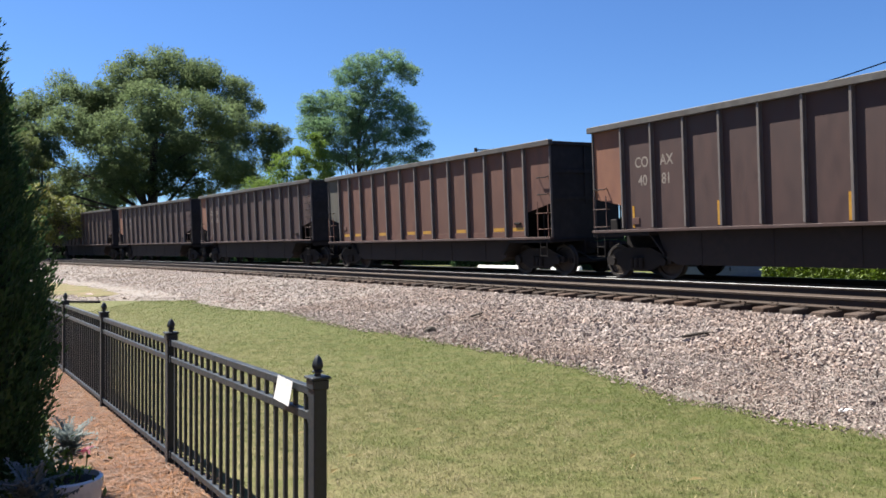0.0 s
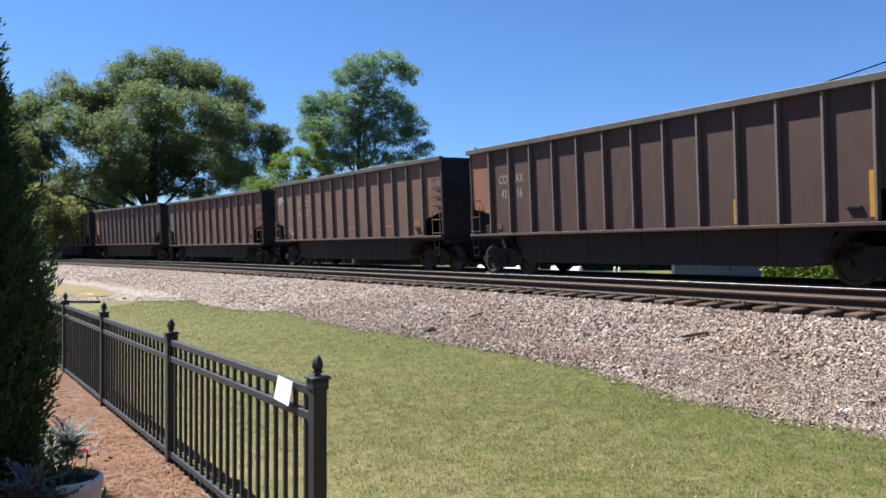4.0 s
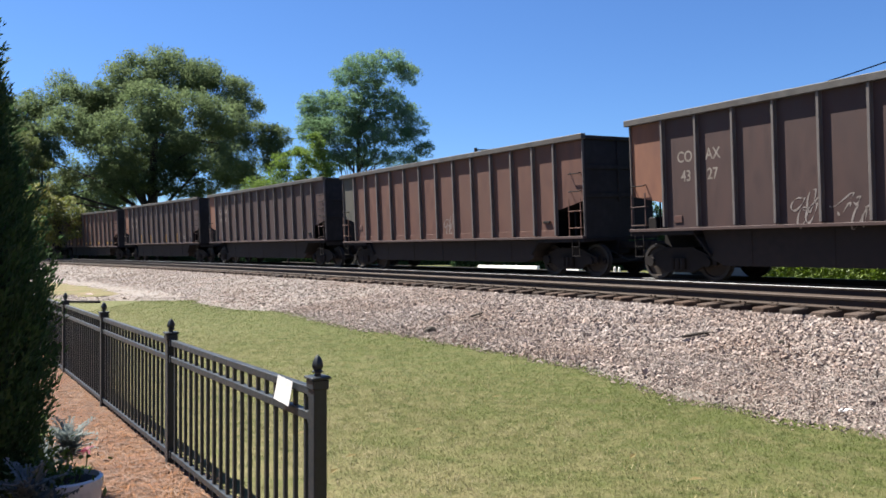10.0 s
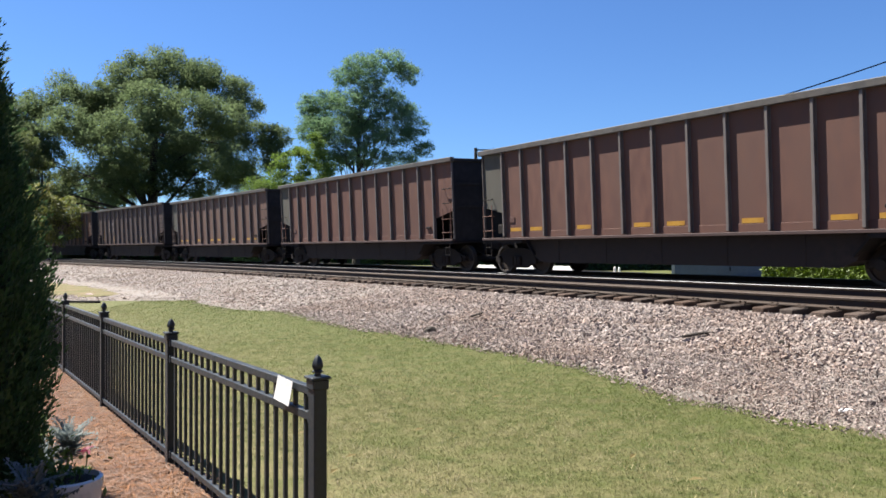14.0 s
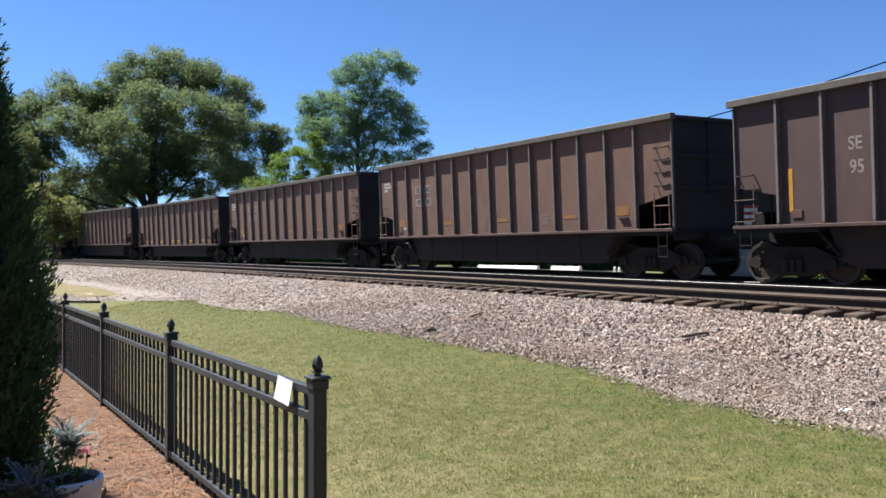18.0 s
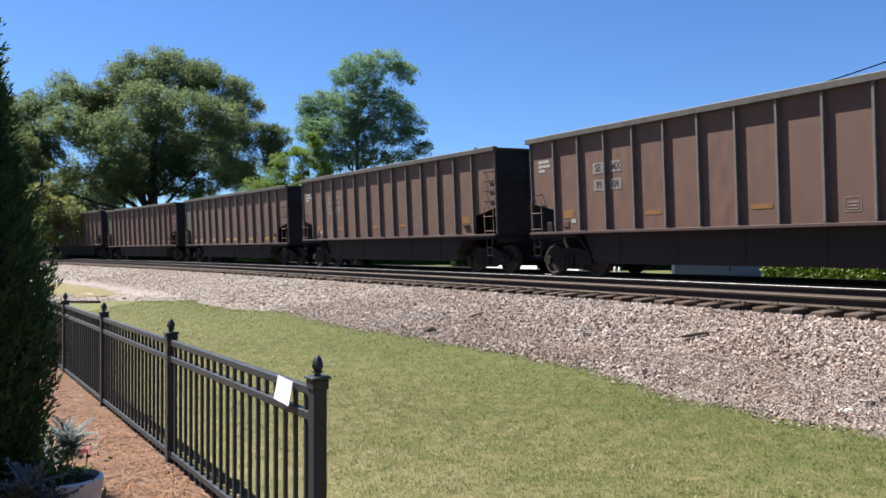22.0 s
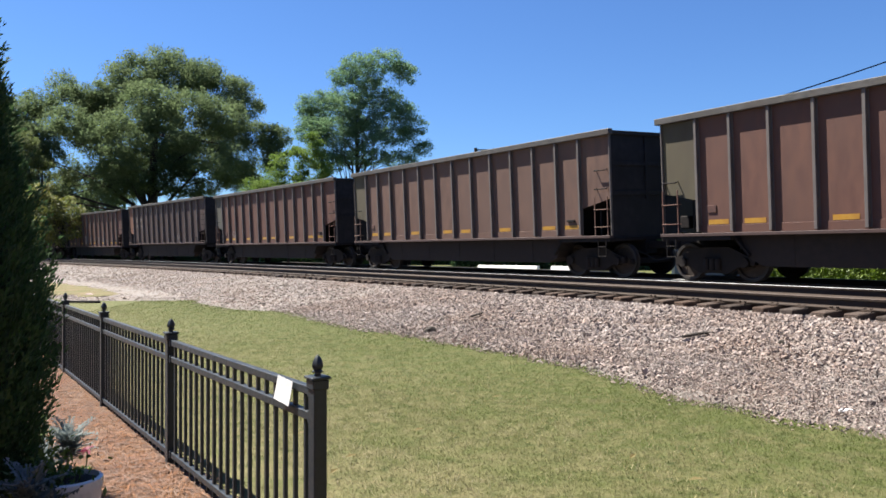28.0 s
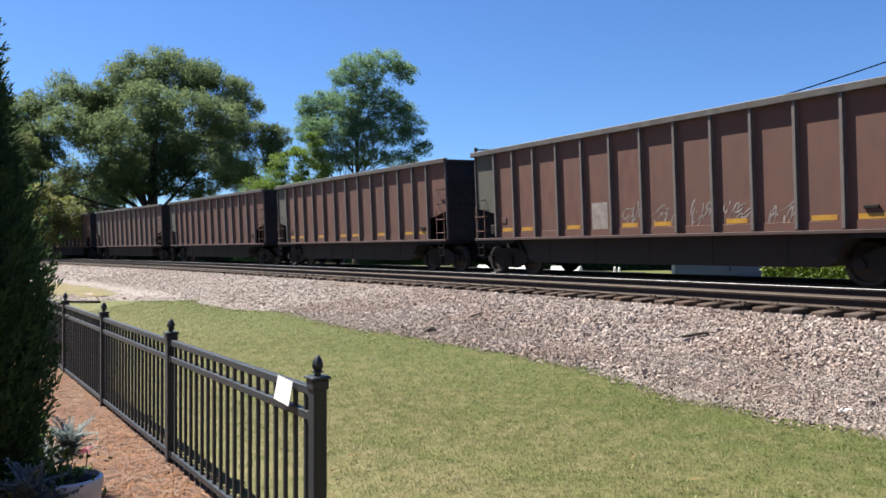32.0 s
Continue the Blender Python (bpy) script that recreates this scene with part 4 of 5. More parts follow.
def hedge(px, depth, length, height, seed):
    x, y, _ = ray_place(px, depth)
    z0 = far_z(x, y)
    h = thing("hedge", pose(x, y, z0, 0, 0, -52), "clipped bright green hedge along the house", "hedge")
    r = np.random.default_rng(seed)
    n = 34000
    f = r.integers(0, 3, n)
    px_, py_, pz_ = r.uniform(0, length, n), r.uniform(0, 1.0, n), r.uniform(0.03, 1, n) * height
    py_ = np.where(f == 0, r.normal(0.03, 0.05, n), py_)
    pz_ = np.where(f == 1, height + r.normal(0, 0.05, n), pz_)
    px_ = np.where(f == 2, r.normal(0.03, 0.05, n), px_)
    part("foliage", leaf_mesh("foliage", np.stack((px_, py_, pz_), 1), 0.09, M["hedge"], r, 1.2), None, h)
    part("core", boxes((0.06, length - 0.06, 0.08, 0.95, 0.0, height - 0.04), bevel=0.05), M["hedge"], h)
    return h


hedge(1352, 25.0, 13.0, 0.80, 51)

# low dark wall of timbers, added for the shaded strip along the far side
bx, by, _ = ray_place(1182, 30)
low_wall = thing("dark_low_wall", pose(bx, by, far_z(bx, by), 0, 0, 124), "added low dark wall for the shaded strip beyond the railway", "wall")
timber = finish(boxes((0.0, 2.39, -0.08, 0.08, 0.0, 0.148), bevel=0.012), "timber", M["boards"])
for i in range(18):
    for j in range(2):
        part("timber", timber, None, low_wall, at=pose(2.4 * i + (1.2 if j % 2 else 0), 0.01 * ((i + j) % 3), 0.15 * j))


# added foliage rows that stand in for the dark shade behind the train
def dark_backdrop(px0, px1, depth, height, seed):
    x0, x1 = ray_place(px0, depth)[0], ray_place(px1, depth)[0]
    z0 = far_z((x0 + x1) / 2, depth)
    t = thing("dark_backdrop", pose(x0, depth, z0), "added dark foliage backdrop beyond the railway", "shrubs")
    r = np.random.default_rng(seed)
    n = 16000
    L = x1 - x0
    xx = r.uniform(0, L, n)
    hh = height * (0.8 + 0.2 * np.sin(xx * 1.3 + seed))
    zz = hh * r.uniform(0, 1, n)
    yy = -0.9 * np.sqrt(np.maximum(0, 1 - (zz / hh) ** 3)) + r.normal(0, 0.15, n)
    part("foliage", leaf_mesh("foliage", np.stack((xx, yy, zz), 1), 0.22, M["cedar"], r), None, t)
    # near-black core paints the shade within the leaves
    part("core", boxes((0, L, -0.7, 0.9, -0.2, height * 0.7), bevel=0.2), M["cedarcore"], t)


dark_backdrop(-20, 420, 74.0, 3.0, 3)
dark_backdrop(420, 800, 64.0, 2.6, 4)
dark_backdrop(800, 1215, 47.0, 4.4, 5)


def low_block(px, depth, turn, length, height):
    """A tapered kerb block with a broad foot."""
    x, y, _ = ray_place(px, depth)
    c = thing("concrete_barrier", pose(x, y, far_z(x, y) - 0.02, 0, 0, turn), "low white-painted concrete barrier beyond the railway", "barrier", "barriers beyond the railway")
    bm = bmesh.new()
    prism(bm, [(-0.28, 0.0), (0.28, 0.0), (0.28, 0.08), (0.12, 0.26), (0.08, height), (-0.08, height), (-0.12, 0.26), (-0.28, 0.08)], -length / 2, length / 2)
    bmesh.ops.bevel(bm, geom=list(bm.edges), offset=0.015, segments=1, affect='EDGES')
    part("block", bm, M["whitecar"], c)
    for q in (-length / 4, length / 4):
        part("drain_slot", boxes((-0.285, -0.275, q - 0.2, q + 0.2, 0.0, 0.05)), M["under"], c)


low_block(872, 42.4, 37, 2.4, 0.44)
low_block(923, 40.2, 37, 2.5, 0.46)
low_block(1002, 39.0, 37, 2.0, 0.44)


def bollard(px, depth):
    x, y, _ = ray_place(px, depth)
    b = thing("bollard", pose(x, y, far_z(x, y)), "short white-painted metal post", "post", "posts beyond the railway")
    part("shaft", lathe(bmesh.new(), [(0.045, -0.1), (0.045, 0.38), (0.04, 0.41), (0.01, 0.43)], 12), M["whitecar"], b, smooth=True)
    part("base", lathe(bmesh.new(), [(0.11, -0.05), (0.11, 0.03), (0.06, 0.05)], 12), M["concrete"], b)


bollard(1088, 27.0)
bollard(1096, 27.3)

# striped road barrier and a small cone
x, y, _ = ray_place(592, 50)
barrier = thing("road_barrier", pose(x, y, far_z(x, y), 0, 0, 10), "red and white road barrier beyond the railway", "barrier")
part("board", boxes((-0.75, 0.75, -0.02, 0.02, 0.62, 1.05), bevel=0.01), M["whitecar"], barrier)
for i in range(5):
    part("red_stripe", prism(bmesh.new(), [(-0.72 + 0.3 * i, 0.64), (-0.55 + 0.3 * i, 0.64), (-0.48 + 0.3 * i, 1.03), (-0.65 + 0.3 * i, 1.03)], -0.026, -0.021), M["red"], barrier)
for q in (-0.6, 0.6):
    part("leg", rod(rod(bmesh.new(), (q, -0.3, 0), (q, 0.0, 0.95), 0.025, 6), (q, 0.3, 0), (q, 0.0, 0.95), 0.025, 6), M["galv"], barrier)

# utility poles and the service cable
def utility_pole(px, depth, top, label, arm):
    x, y, _ = ray_place(px, depth)
    z0 = far_z(x, y)
    p = thing("utility_pole", pose(x, y, z0), label, "pole")
    part("shaft", rod(bmesh.new(), (0, 0, -0.3), (0, 0, top - z0), 0.15, 12, 0.10), M["pole"], p, smooth=True)
    part("cross_arm", boxes((0.1, arm, -0.04, 0.04, top - z0 - 0.16, top - z0 - 0.09)), M["pole"], p)
    for q in (0.5, 0.95):
        part("insulator", lathe(bmesh.new(), [(0.02, 0), (0.04, 0.03), (0.025, 0.05), (0.035, 0.08), (0.01, 0.1)], 10, 'Z', pose(arm * q, 0, top - z0 - 0.09)), M["under"], p)
    return p


utility_pole(842, 48.0, EYE + 183 / 1346 * 48, "weathered wooden utility pole with a thin arm", 2.2)


def cable(a, b, sag, r, material, n=40):
    a, b = Vector(a), Vector(b)
    bm = bmesh.new()
    last = None
    for i in range(n + 1):
        t = i / n
        p = a.lerp(b, t) - Vector((0, 0, 4 * sag * t * (1 - t)))
        ring = [bm.verts.new(p + Vector((r * math.cos(q), 0, r * math.sin(q)))) for q in (0.5, 2.6, 4.7)]
        if last:
            for j in range(3):
                bm.faces.new((last[j], last[(j + 1) % 3], ring[(j + 1) % 3], ring[j]))
        last = ring
    return bm


ca = Vector(ray_place(1185, 33, EYE + (445 - 226) / 1346 * 33))
cb = Vector(ray_place(1900, 24, EYE + (445 + 12) / 1346 * 24))
line = thing("power_cable", pose(0, 0, 0), "twisted black service cable hung above the railway", "cable")
part("conductor", cable(ca, cb, 0.25, 0.02, M["wire"]), M["wire"], line)
part("messenger_wire", cable(ca + Vector((0, 0, 0.022)), cb + Vector((0, 0, 0.018)), 0.245, 0.009, M["wire"]), M["wire"], line)
part("mast", rod(bmesh.new(), (ca.x, ca.y + 0.02, 3.6), (ca.x, ca.y + 0.02, ca.z + 0.15), 0.03, 8), M["galv"], line)

# ---- by the fence ----
def fence_point(a, b, z):
    return (FENCE_END[0] + FX * a + FY * b, FENCE_END[1] + FY * a - FX * b, z)


tag = thing("paper_tag", pose(*fence_point(0.295, -0.03, 0.845), 0, 0, math.degrees(math.atan2(FY, FX))), "white paper notice taped to the fence rail", "notice")
bm = bmesh.new()
N = 6
rows = []
for i in range(N + 1):
    for j in range(N + 1):
        u, v = i / N - 0.5, j / N - 0.5
        rows.append(bm.verts.new((u * 0.165, 0.003 * math.sin(3 * u) + 0.006 * v * v + 0.022 * (v + 0.5), -v * 0.112 + 0.012 * u - 0.006)))
for i in range(N):
    for j in range(N):
        bm.faces.new((rows[i * (N + 1) + j], rows[(i + 1) * (N + 1) + j], rows[(i + 1) * (N + 1) + j + 1], rows[i * (N + 1) + j + 1]))
sheet = part("sheet", bm, M["paper"], tag)
sol = sheet.modifiers.new("thickness", 'SOLIDIFY')
sol.thickness = 0.0015
for z, w in ((-0.035, 0.07), (-0.05, 0.05)):
    part("print_line", boxes((-w / 2 - 0.01, w / 2 - 0.01, -0.006, -0.004, z - 0.004, z + 0.004)), M["faint"], tag)


def planter():
    x, y = (120 - 784) / 1346 * 3.60, 3.60
    t = thing("planter", pose(x, y, 0.02) @ Matrix.Diagonal((0.84, 0.84, 1.27, 1)), "white glazed pot with mixed flowers in the straw bed", "pot")
    prof = [(0.11, 0.0), (0.13, 0.03), (0.165, 0.16), (0.175, 0.27), (0.185, 0.29), (0.185, 0.32), (0.165, 0.325), (0.16, 0.29), (0.10, 0.28)]
    bm = bmesh.new()
    lathe(bm, prof, 32)
    part("pot", bm, M["pot"], t, smooth=True)
    part("soil", lathe(bmesh.new(), [(0.01, 0.29), (0.163, 0.305), (0.01, 0.33)], 18), M["compost"], t)
    r = np.random.default_rng(61)
    n = 1500
    pts = np.stack((r.normal(-0.09, 0.085, n), r.normal(-0.07, 0.085, n), 0.27 + np.abs(r.normal(0, 0.065, n))), 1)
    part("leaves", leaf_mesh("leaves", pts, 0.034, M["greenleaf"], r), None, t)
    return t


planter()


def frond_mesh(seed, material, lobes=9, length=0.2):
    """A deeply cut silvery leaf: a bent midrib with paired rounded lobes."""
    r = random.Random(seed)
    bm = bmesh.new()
    for i in range(lobes):
        t = (i + 1) / lobes
        y = length * t
        z = 0.35 * length * t * (1.3 - t)
        w = length * 0.30 * (1.05 - 0.65 * t) * r.uniform(0.8, 1.2)
        for sd in (-1, 1):
            a = bm.verts.new((sd * 0.003, y - 0.010, z))
            q = bm.verts.new((sd * w * 0.6, y + 0.004, z + 0.006))
            e = bm.verts.new((sd * w, y + w * 0.55, z + r.uniform(-0.01, 0.012)))
            d = bm.verts.new((sd * w * 0.35, y + 0.020, z + 0.004))
            bm.faces.new((a, q, e, d))
    ring = [bm.verts.new(p) for p in ((-0.004, 0, 0), (0.004, 0, 0), (0.002, length, 0.1 * length), (-0.002, length, 0.1 * length))]
    bm.faces.new(ring)
    return finish(bm, "leaf", material)


def dusty_miller(px, py, depth, z0, count, seed, size):
    x, y, _ = ray_place(px, depth)
    t = thing("dusty_miller", pose(x, y, z0), "silvery grey dusty miller with cut leaves", "plant", "silver plants in the straw bed")
    rr = random.Random(seed)
    meshes = [frond_mesh(seed + i, M["silver"], length=size) for i in range(3)]
    part("stem", rod(bmesh.new(), (0, 0, -0.05), (0, 0, 0.14), 0.008, 6), M["silver"], t)
    for i in range(count):
        a = i * 137.5
        part("leaf", meshes[i % 3], None, t, at=pose(0, 0, 0.02 + 0.14 * i / count, 0, 0, a) @ pose(0, 0, 0, rr.uniform(5, 62), 0, 0) @ Matrix.Scale(rr.uniform(0.7, 1.15), 4))
    return t


dusty_miller(120, 770, 4.7, 0.17, 46, 71, 0.18)
dusty_miller(72, 800, 4.3, 0.16, 34, 81, 0.13)
dusty_miller(50, 850, 3.3, 0.30, 34, 91, 0.15)
dusty_miller(92, 850, 3.42, 0.20, 30, 95, 0.12)


def flowers(px, depth, z0, seed, n, material, label):
    x, y, _ = ray_place(px, depth)
    t = thing("flower", pose(x, y, 0.02), label, "flower")
    r = np.random.default_rng(seed)
    pts = np.stack((r.uniform(-0.07, 0.07, n), r.uniform(-0.07, 0.07, n), z0 * r.uniform(0.1, 0.75, n)), 1)
    part("leaves", leaf_mesh("leaves", pts, 0.06, M["greenleaf"], r), None, t)
    part("stem", rod(bmesh.new(), (0, 0, -0.02), (0.03, 0, z0), 0.004, 5), M["greenleaf"], t)
    bm = bmesh.new()
    for i in range(7):
        a = i * 0.9
        q = [bm.verts.new(Vector((0.03, 0, z0)) + Vector(v)) for v in ((0, 0, 0), (0.028 * math.cos(a - 0.4), 0.028 * math.sin(a - 0.4), 0.02 - 0.004 * i), (0.044 * math.cos(a), 0.044 * math.sin(a), 0.012 - 0.006 * i), (0.028 * math.cos(a + 0.4), 0.028 * math.sin(a + 0.4), 0.02 - 0.004 * i))]
        bm.faces.new(q)
    part("bloom", bm, material, t)
    return t


flowers(146, 4.3, 0.36, 62, 40, M["petal"], "pink bloom on a short green plant")
flowers(72, 5.0, 0.40, 63, 160, M["greenleaf"], "bright green leafy clump under the arborvitae")

# ---- odds and ends on the ground ----
def loose(name, px, py, build, label, category, material, turn=0.0):
    """A small thing lying where the line of sight meets the ground."""
    z = 0.1
    for _ in range(14):
        d = 1346.0 * (EYE - z) / (py - 445.0)
        x = (px - 784) / 1346.0 * d
        z = 0.5 * z + 0.5 * (far_z(x, d) + 0.015)
    t = thing(name, pose(x, d, z, 0, 0, turn), label, category)
    part("body", build, material, t)
    return t


def lump(sx, sy, sz, seed):
    bm = bmesh.new()
    bmesh.ops.create_icosphere(bm, subdivisions=2, radius=1.0)
    for v in bm.verts:
        v.co *= 1 + 0.25 * noise.noise(v.co * 1.7 + Vector((seed, 0, 0)))
        v.co = Vector((v.co.x * sx, v.co.y * sy, v.co.z * sz))
    return bm


loose("rock", 762, 588, lump(0.12, 0.09, 0.10, 3), "dark brown rock at the edge of the ballast", "rock", M["bark"])
loose("rock", 1497, 727, lump(0.075, 0.035, 0.02, 5), "flat white stone on the ballast", "rock", M["paper"], 10)
loose("rock", 1382, 612, lump(0.05, 0.045, 0.075, 6), "dark stone on the ballast", "rock", M["bark"])
loose("rock", 158, 524, lump(0.16, 0.12, 0.10, 8), "grey boulder at the end of the lawn", "rock", M["stone"])
# thin dark bar across the far end of the lawn
loose("dark_bar", 150, 535, boxes((-0.45, 0.45, -0.05, 0.05, -0.02, 0.045), bevel=0.015), "thin dark bar lying at the end of the lawn", "timber", M["boards"], 0)
loose("stick", 1235, 600, rod(rod(bmesh.new(), (-0.30, -0.06, 0.05), (0.1, 0.02, 0.075), 0.022, 6), (0.1, 0.02, 0.075), (0.36, 0.12, 0.06), 0.017, 6), "dark broken stick on the ballast", "stick", M["bark"], 20)
loose("stick", 845, 563, rod(bmesh.new(), (-0.12, -0.2, 0.05), (0.1, 0.25, 0.08), 0.02, 6), "short dark stick on the ballast", "stick", M["bark"])
for px, py, a in ((742, 764, 20), (1232, 853, -8), (622, 811, 30), (592, 838, 60), (535, 770, 10), (880, 705, 0), (1120, 812, 50)):
    bm = bmesh.new()
    q = [bm.verts.new(v) for v in ((-0.05, 0, 0.012), (-0.01, -0.016, 0.02), (0.05, 0, 0.026), (-0.01, 0.016, 0.03))]
    bm.faces.new((q[0], q[1], q[2]))
    bm.faces.new((q[0], q[2], q[3]))
    loose("fallen_leaf", px, py, bm, "dry tan leaf lying on the lawn", "leaf", M["drygrass"], a)


# ---- coal wagons ----
HALF, W = 7.24, 1.6
SHEET = 1.455
RIBS = {"B": [-6.09 + 1.01 * i for i in range(13)], "A": [-6.10, -5.17, -4.19, -3.17, -2.14, -1.08, -0.02, 1.05, 2.10, 3.13, 4.15, 5.14, 6.06]}


def wagon_parts(RIM, SILL, rib_w):
    """Meshes shared by all the wagons of one make."""
    g = {"rim": RIM, "sill_z": SILL}
    reach = W - 0.032
    for nm, sg in (("near", -1), ("far", 1)):
        y0, y1 = sorted((sg * SHEET, sg * (SHEET - 0.02)))
        g["side_" + nm] = finish(prism(bmesh.new(), [(-6.06, SILL + 0.05), (6.06, SILL + 0.05), (6.06, RIM - 0.05), (-6.06, RIM - 0.05)], y0, y1), "side_sheet", PAINT["brown"])
        for e, ex in (("l", -1), ("r", 1)):
            o = [(ex * 6.06, 1.92), (ex * 6.55, 2.02), (ex * 7.18, 2.16), (ex * 7.18, RIM - 0.05), (ex * 6.06, RIM - 0.05)]
            g["endside_%s_%s" % (nm, e)] = finish(prism(bmesh.new(), o, y0, y1), "end_panel", PAINT["brown"])
    g["rib"] = finish(boxes((-rib_w / 2, rib_w / 2, -reach + 0.012, -SHEET, SILL + 0.1, RIM - 0.06), (-rib_w * 0.8, rib_w * 0.8, -SHEET - 0.006, -SHEET, SILL + 0.1, RIM - 0.06), bevel=0.006), "rib", PAINT["brown"])
    bm = bmesh.new()
    for sg in (-1, 1):
        y0, y1 = sorted((sg * (reach + 0.018), sg * (SHEET - 0.04)))
        box(bm, -HALF - 0.05, HALF + 0.03, y0, y1, RIM - 0.12, RIM + 0.035, bevel=0.012)
    g["end_chord"] = finish(boxes((HALF - 0.17, HALF, -SHEET + 0.04, SHEET - 0.04, RIM - 0.10, RIM - 0.004), bevel=0.01), "end_chord", M["end_shade"])
    g["corner_post"] = finish(boxes((7.165, 7.205, -SHEET - 0.05, -SHEET + 0.02, SILL + 0.06, RIM - 0.11), bevel=0.008), "corner_post", PAINT["rib"])
    g["top_chord"] = finish(bm, "top_chord", M["rim"])
    g["sill"] = finish(boxes((-7.2, 7.2, -W + 0.01, -SHEET + 0.02, SILL, SILL + 0.07), bevel=0.006), "side_sill", PAINT["brown"])
    g["end_wall"] = finish(boxes((7.10, 7.13, -SHEET + 0.02, SHEET - 0.02, 2.14, RIM - 0.06)), "end_wall", M["end_shade"])
    g["end_wall_deep"] = finish(boxes((7.10, 7.13, -SHEET + 0.02, SHEET - 0.02, 1.0, RIM - 0.06)), "end_wall", M["end_shade"])
    g["end_post"] = finish(boxes((7.13, 7.17, -0.05, 0.05, 2.12, RIM - 0.1), bevel=0.008), "end_post", M["end_shade"])
    g["end_brace"] = finish(boxes((7.13, 7.165, -SHEET + 0.1, SHEET - 0.1, -0.06, 0.06), bevel=0.008), "end_brace", M["end_shade"])
    g["slope_sheet"] = finish(prism(bmesh.new(), [(7.08, 2.20), (7.08, 2.16), (6.0, 1.90), (4.85, 0.62), (4.85, 0.68), (5.98, 1.95)], -SHEET + 0.03, SHEET - 0.03), "slope_sheet", M["under"])
    g["slope_stay"] = finish(boxes((6.5, 6.56, -1.2, -1.14, 1.1, 1.85), bevel=0.008), "stay", M["under"])
    o = [(-5.15, SILL + 0.02), (-4.85, 0.54), (-4.5, 0.40), (4.5, 0.40), (4.85, 0.54), (5.15, SILL + 0.02)]
    g["tub"] = finish(prism(bmesh.new(), o, -SHEET + 0.13, SHEET - 0.13), "tub", M["tub"])
    g["tub_seam"] = finish(boxes((-0.012, 0.012, -SHEET + 0.118, -SHEET + 0.13, 0.42, SILL), bevel=0.003), "tub_seam", M["tub"])
    g["end_sill"] = finish(boxes((5.2, 7.2, -SHEET - 0.10, SHEET + 0.10, SILL - 0.10, SILL - 0.004), (5.0, 7.25, -0.22, 0.22, 0.62, SILL - 0.05), bevel=0.008), "end_sill", M["under"])
    # ladder on the near side, right-hand end
    g["stile"] = finish(boxes((-0.016, 0.016, -W + 0.03, -W + 0.05, SILL, 2.22), bevel=0.004), "stile", PAINT["brown"])
    bm = rod(bmesh.new(), (6.64, -W + 0.02, 0), (7.14, -W + 0.02, 0), 0.012, 6)
    for x in (6.64, 7.14):
        rod(bm, (x, -W + 0.02, 0), (x, -SHEET, 0.0), 0.012, 6)
    g["rung"] = finish(bm, "rung", PAINT["brown"])
    bm = rod(bmesh.new(), (6.66, -W + 0.05, 0), (7.06, -W + 0.05, 0), 0.015, 6)
    for x in (6.66, 7.06):
        rod(bm, (x, -W + 0.05, 0), (x, -SHEET, 0.03), 0.015, 6)
    g["grab_iron"] = finish(bm, "grab_iron", M["under"])
    bm = boxes((6.74, 7.04, -W + 0.02, -W + 0.06, 0.60, 0.62), (6.74, 7.04, -W + 0.02, -W + 0.06, 0.86, 0.88), bevel=0.004)
    for x in (6.75, 7.03):
        box(bm, x - 0.008, x + 0.008, -W + 0.03, -W + 0.05, 0.60, SILL)
    g["step"] = finish(bm, "step", M["under"])
    bm = boxes((7.2, 7.92, -0.11, 0.11, 0.76, 0.96), bevel=0.02)
    box(bm, 7.85, 8.06, -0.2, 0.16, 0.72, 1.0, bevel=0.04)
    g["coupler"] = finish(bm, "coupler", M["under"])
    bm = bmesh.new()
    rod(bm, (7.2, -0.5, 0.72), (7.7, -0.35, 0.45), 0.02, 6)
    rod(bm, (7.7, -0.35, 0.45), (8.05, -0.2, 0.5), 0.02, 6)
    g["air_hose"] = finish(bm, "air_hose", M["tyre"])
    # truck: cast side frame, springs, bearing caps
    for key, y in (("frame_near", -1.06), ("frame_far", 0.94)):
        fr = [(-1.12, 0.56), (-1.12, 0.40), (-0.72, 0.36), (-0.40, 0.20), (0.40, 0.20), (0.72, 0.36), (1.12, 0.40), (1.12, 0.56), (0.86, 0.64), (0.45, 0.82), (-0.45, 0.82), (-0.86, 0.64)]
        g[key] = finish(prism(bmesh.new(), fr, y, y + 0.12), "side_frame", M["under"])
    g["bearing"] = finish(rod(bmesh.new(), (0, -1.13, 0.457), (0, -0.92, 0.457), 0.115, 14), "bearing_cap", M["under"], True)
    g["spring"] = finish(rod(bmesh.new(), (0, -1.10, 0.28), (0, -1.10, 0.55), 0.07, 12), "spring", M["under"], True)
    bm = boxes((-0.22, 0.22, -1.02, 1.02, 0.52, 0.80), (-0.35, 0.35, -0.3, 0.3, 0.80, 0.98), bevel=0.015)
    g["bolster"] = finish(bm, "bolster", M["under"])
    g["brake_beam"] = finish(boxes((-0.06, 0.06, -0.9, 0.9, 0.36, 0.5), bevel=0.015), "brake_beam", M["under"])
    bm = bmesh.new()
    rod(bm, (0, -0.98, 0), (0, 0.98, 0), 0.085, 12)
    for sg in (-1, 1):
        prof = [(0.10, 0.08), (0.12, 0.03), (0.36, 0.02), (0.38, 0.065), (0.455, 0.07), (0.458, -0.03), (0.485, -0.045), (0.485, -0.07), (0.38, -0.075), (0.36, -0.03), (0.12, -0.05), (0.10, -0.09)]
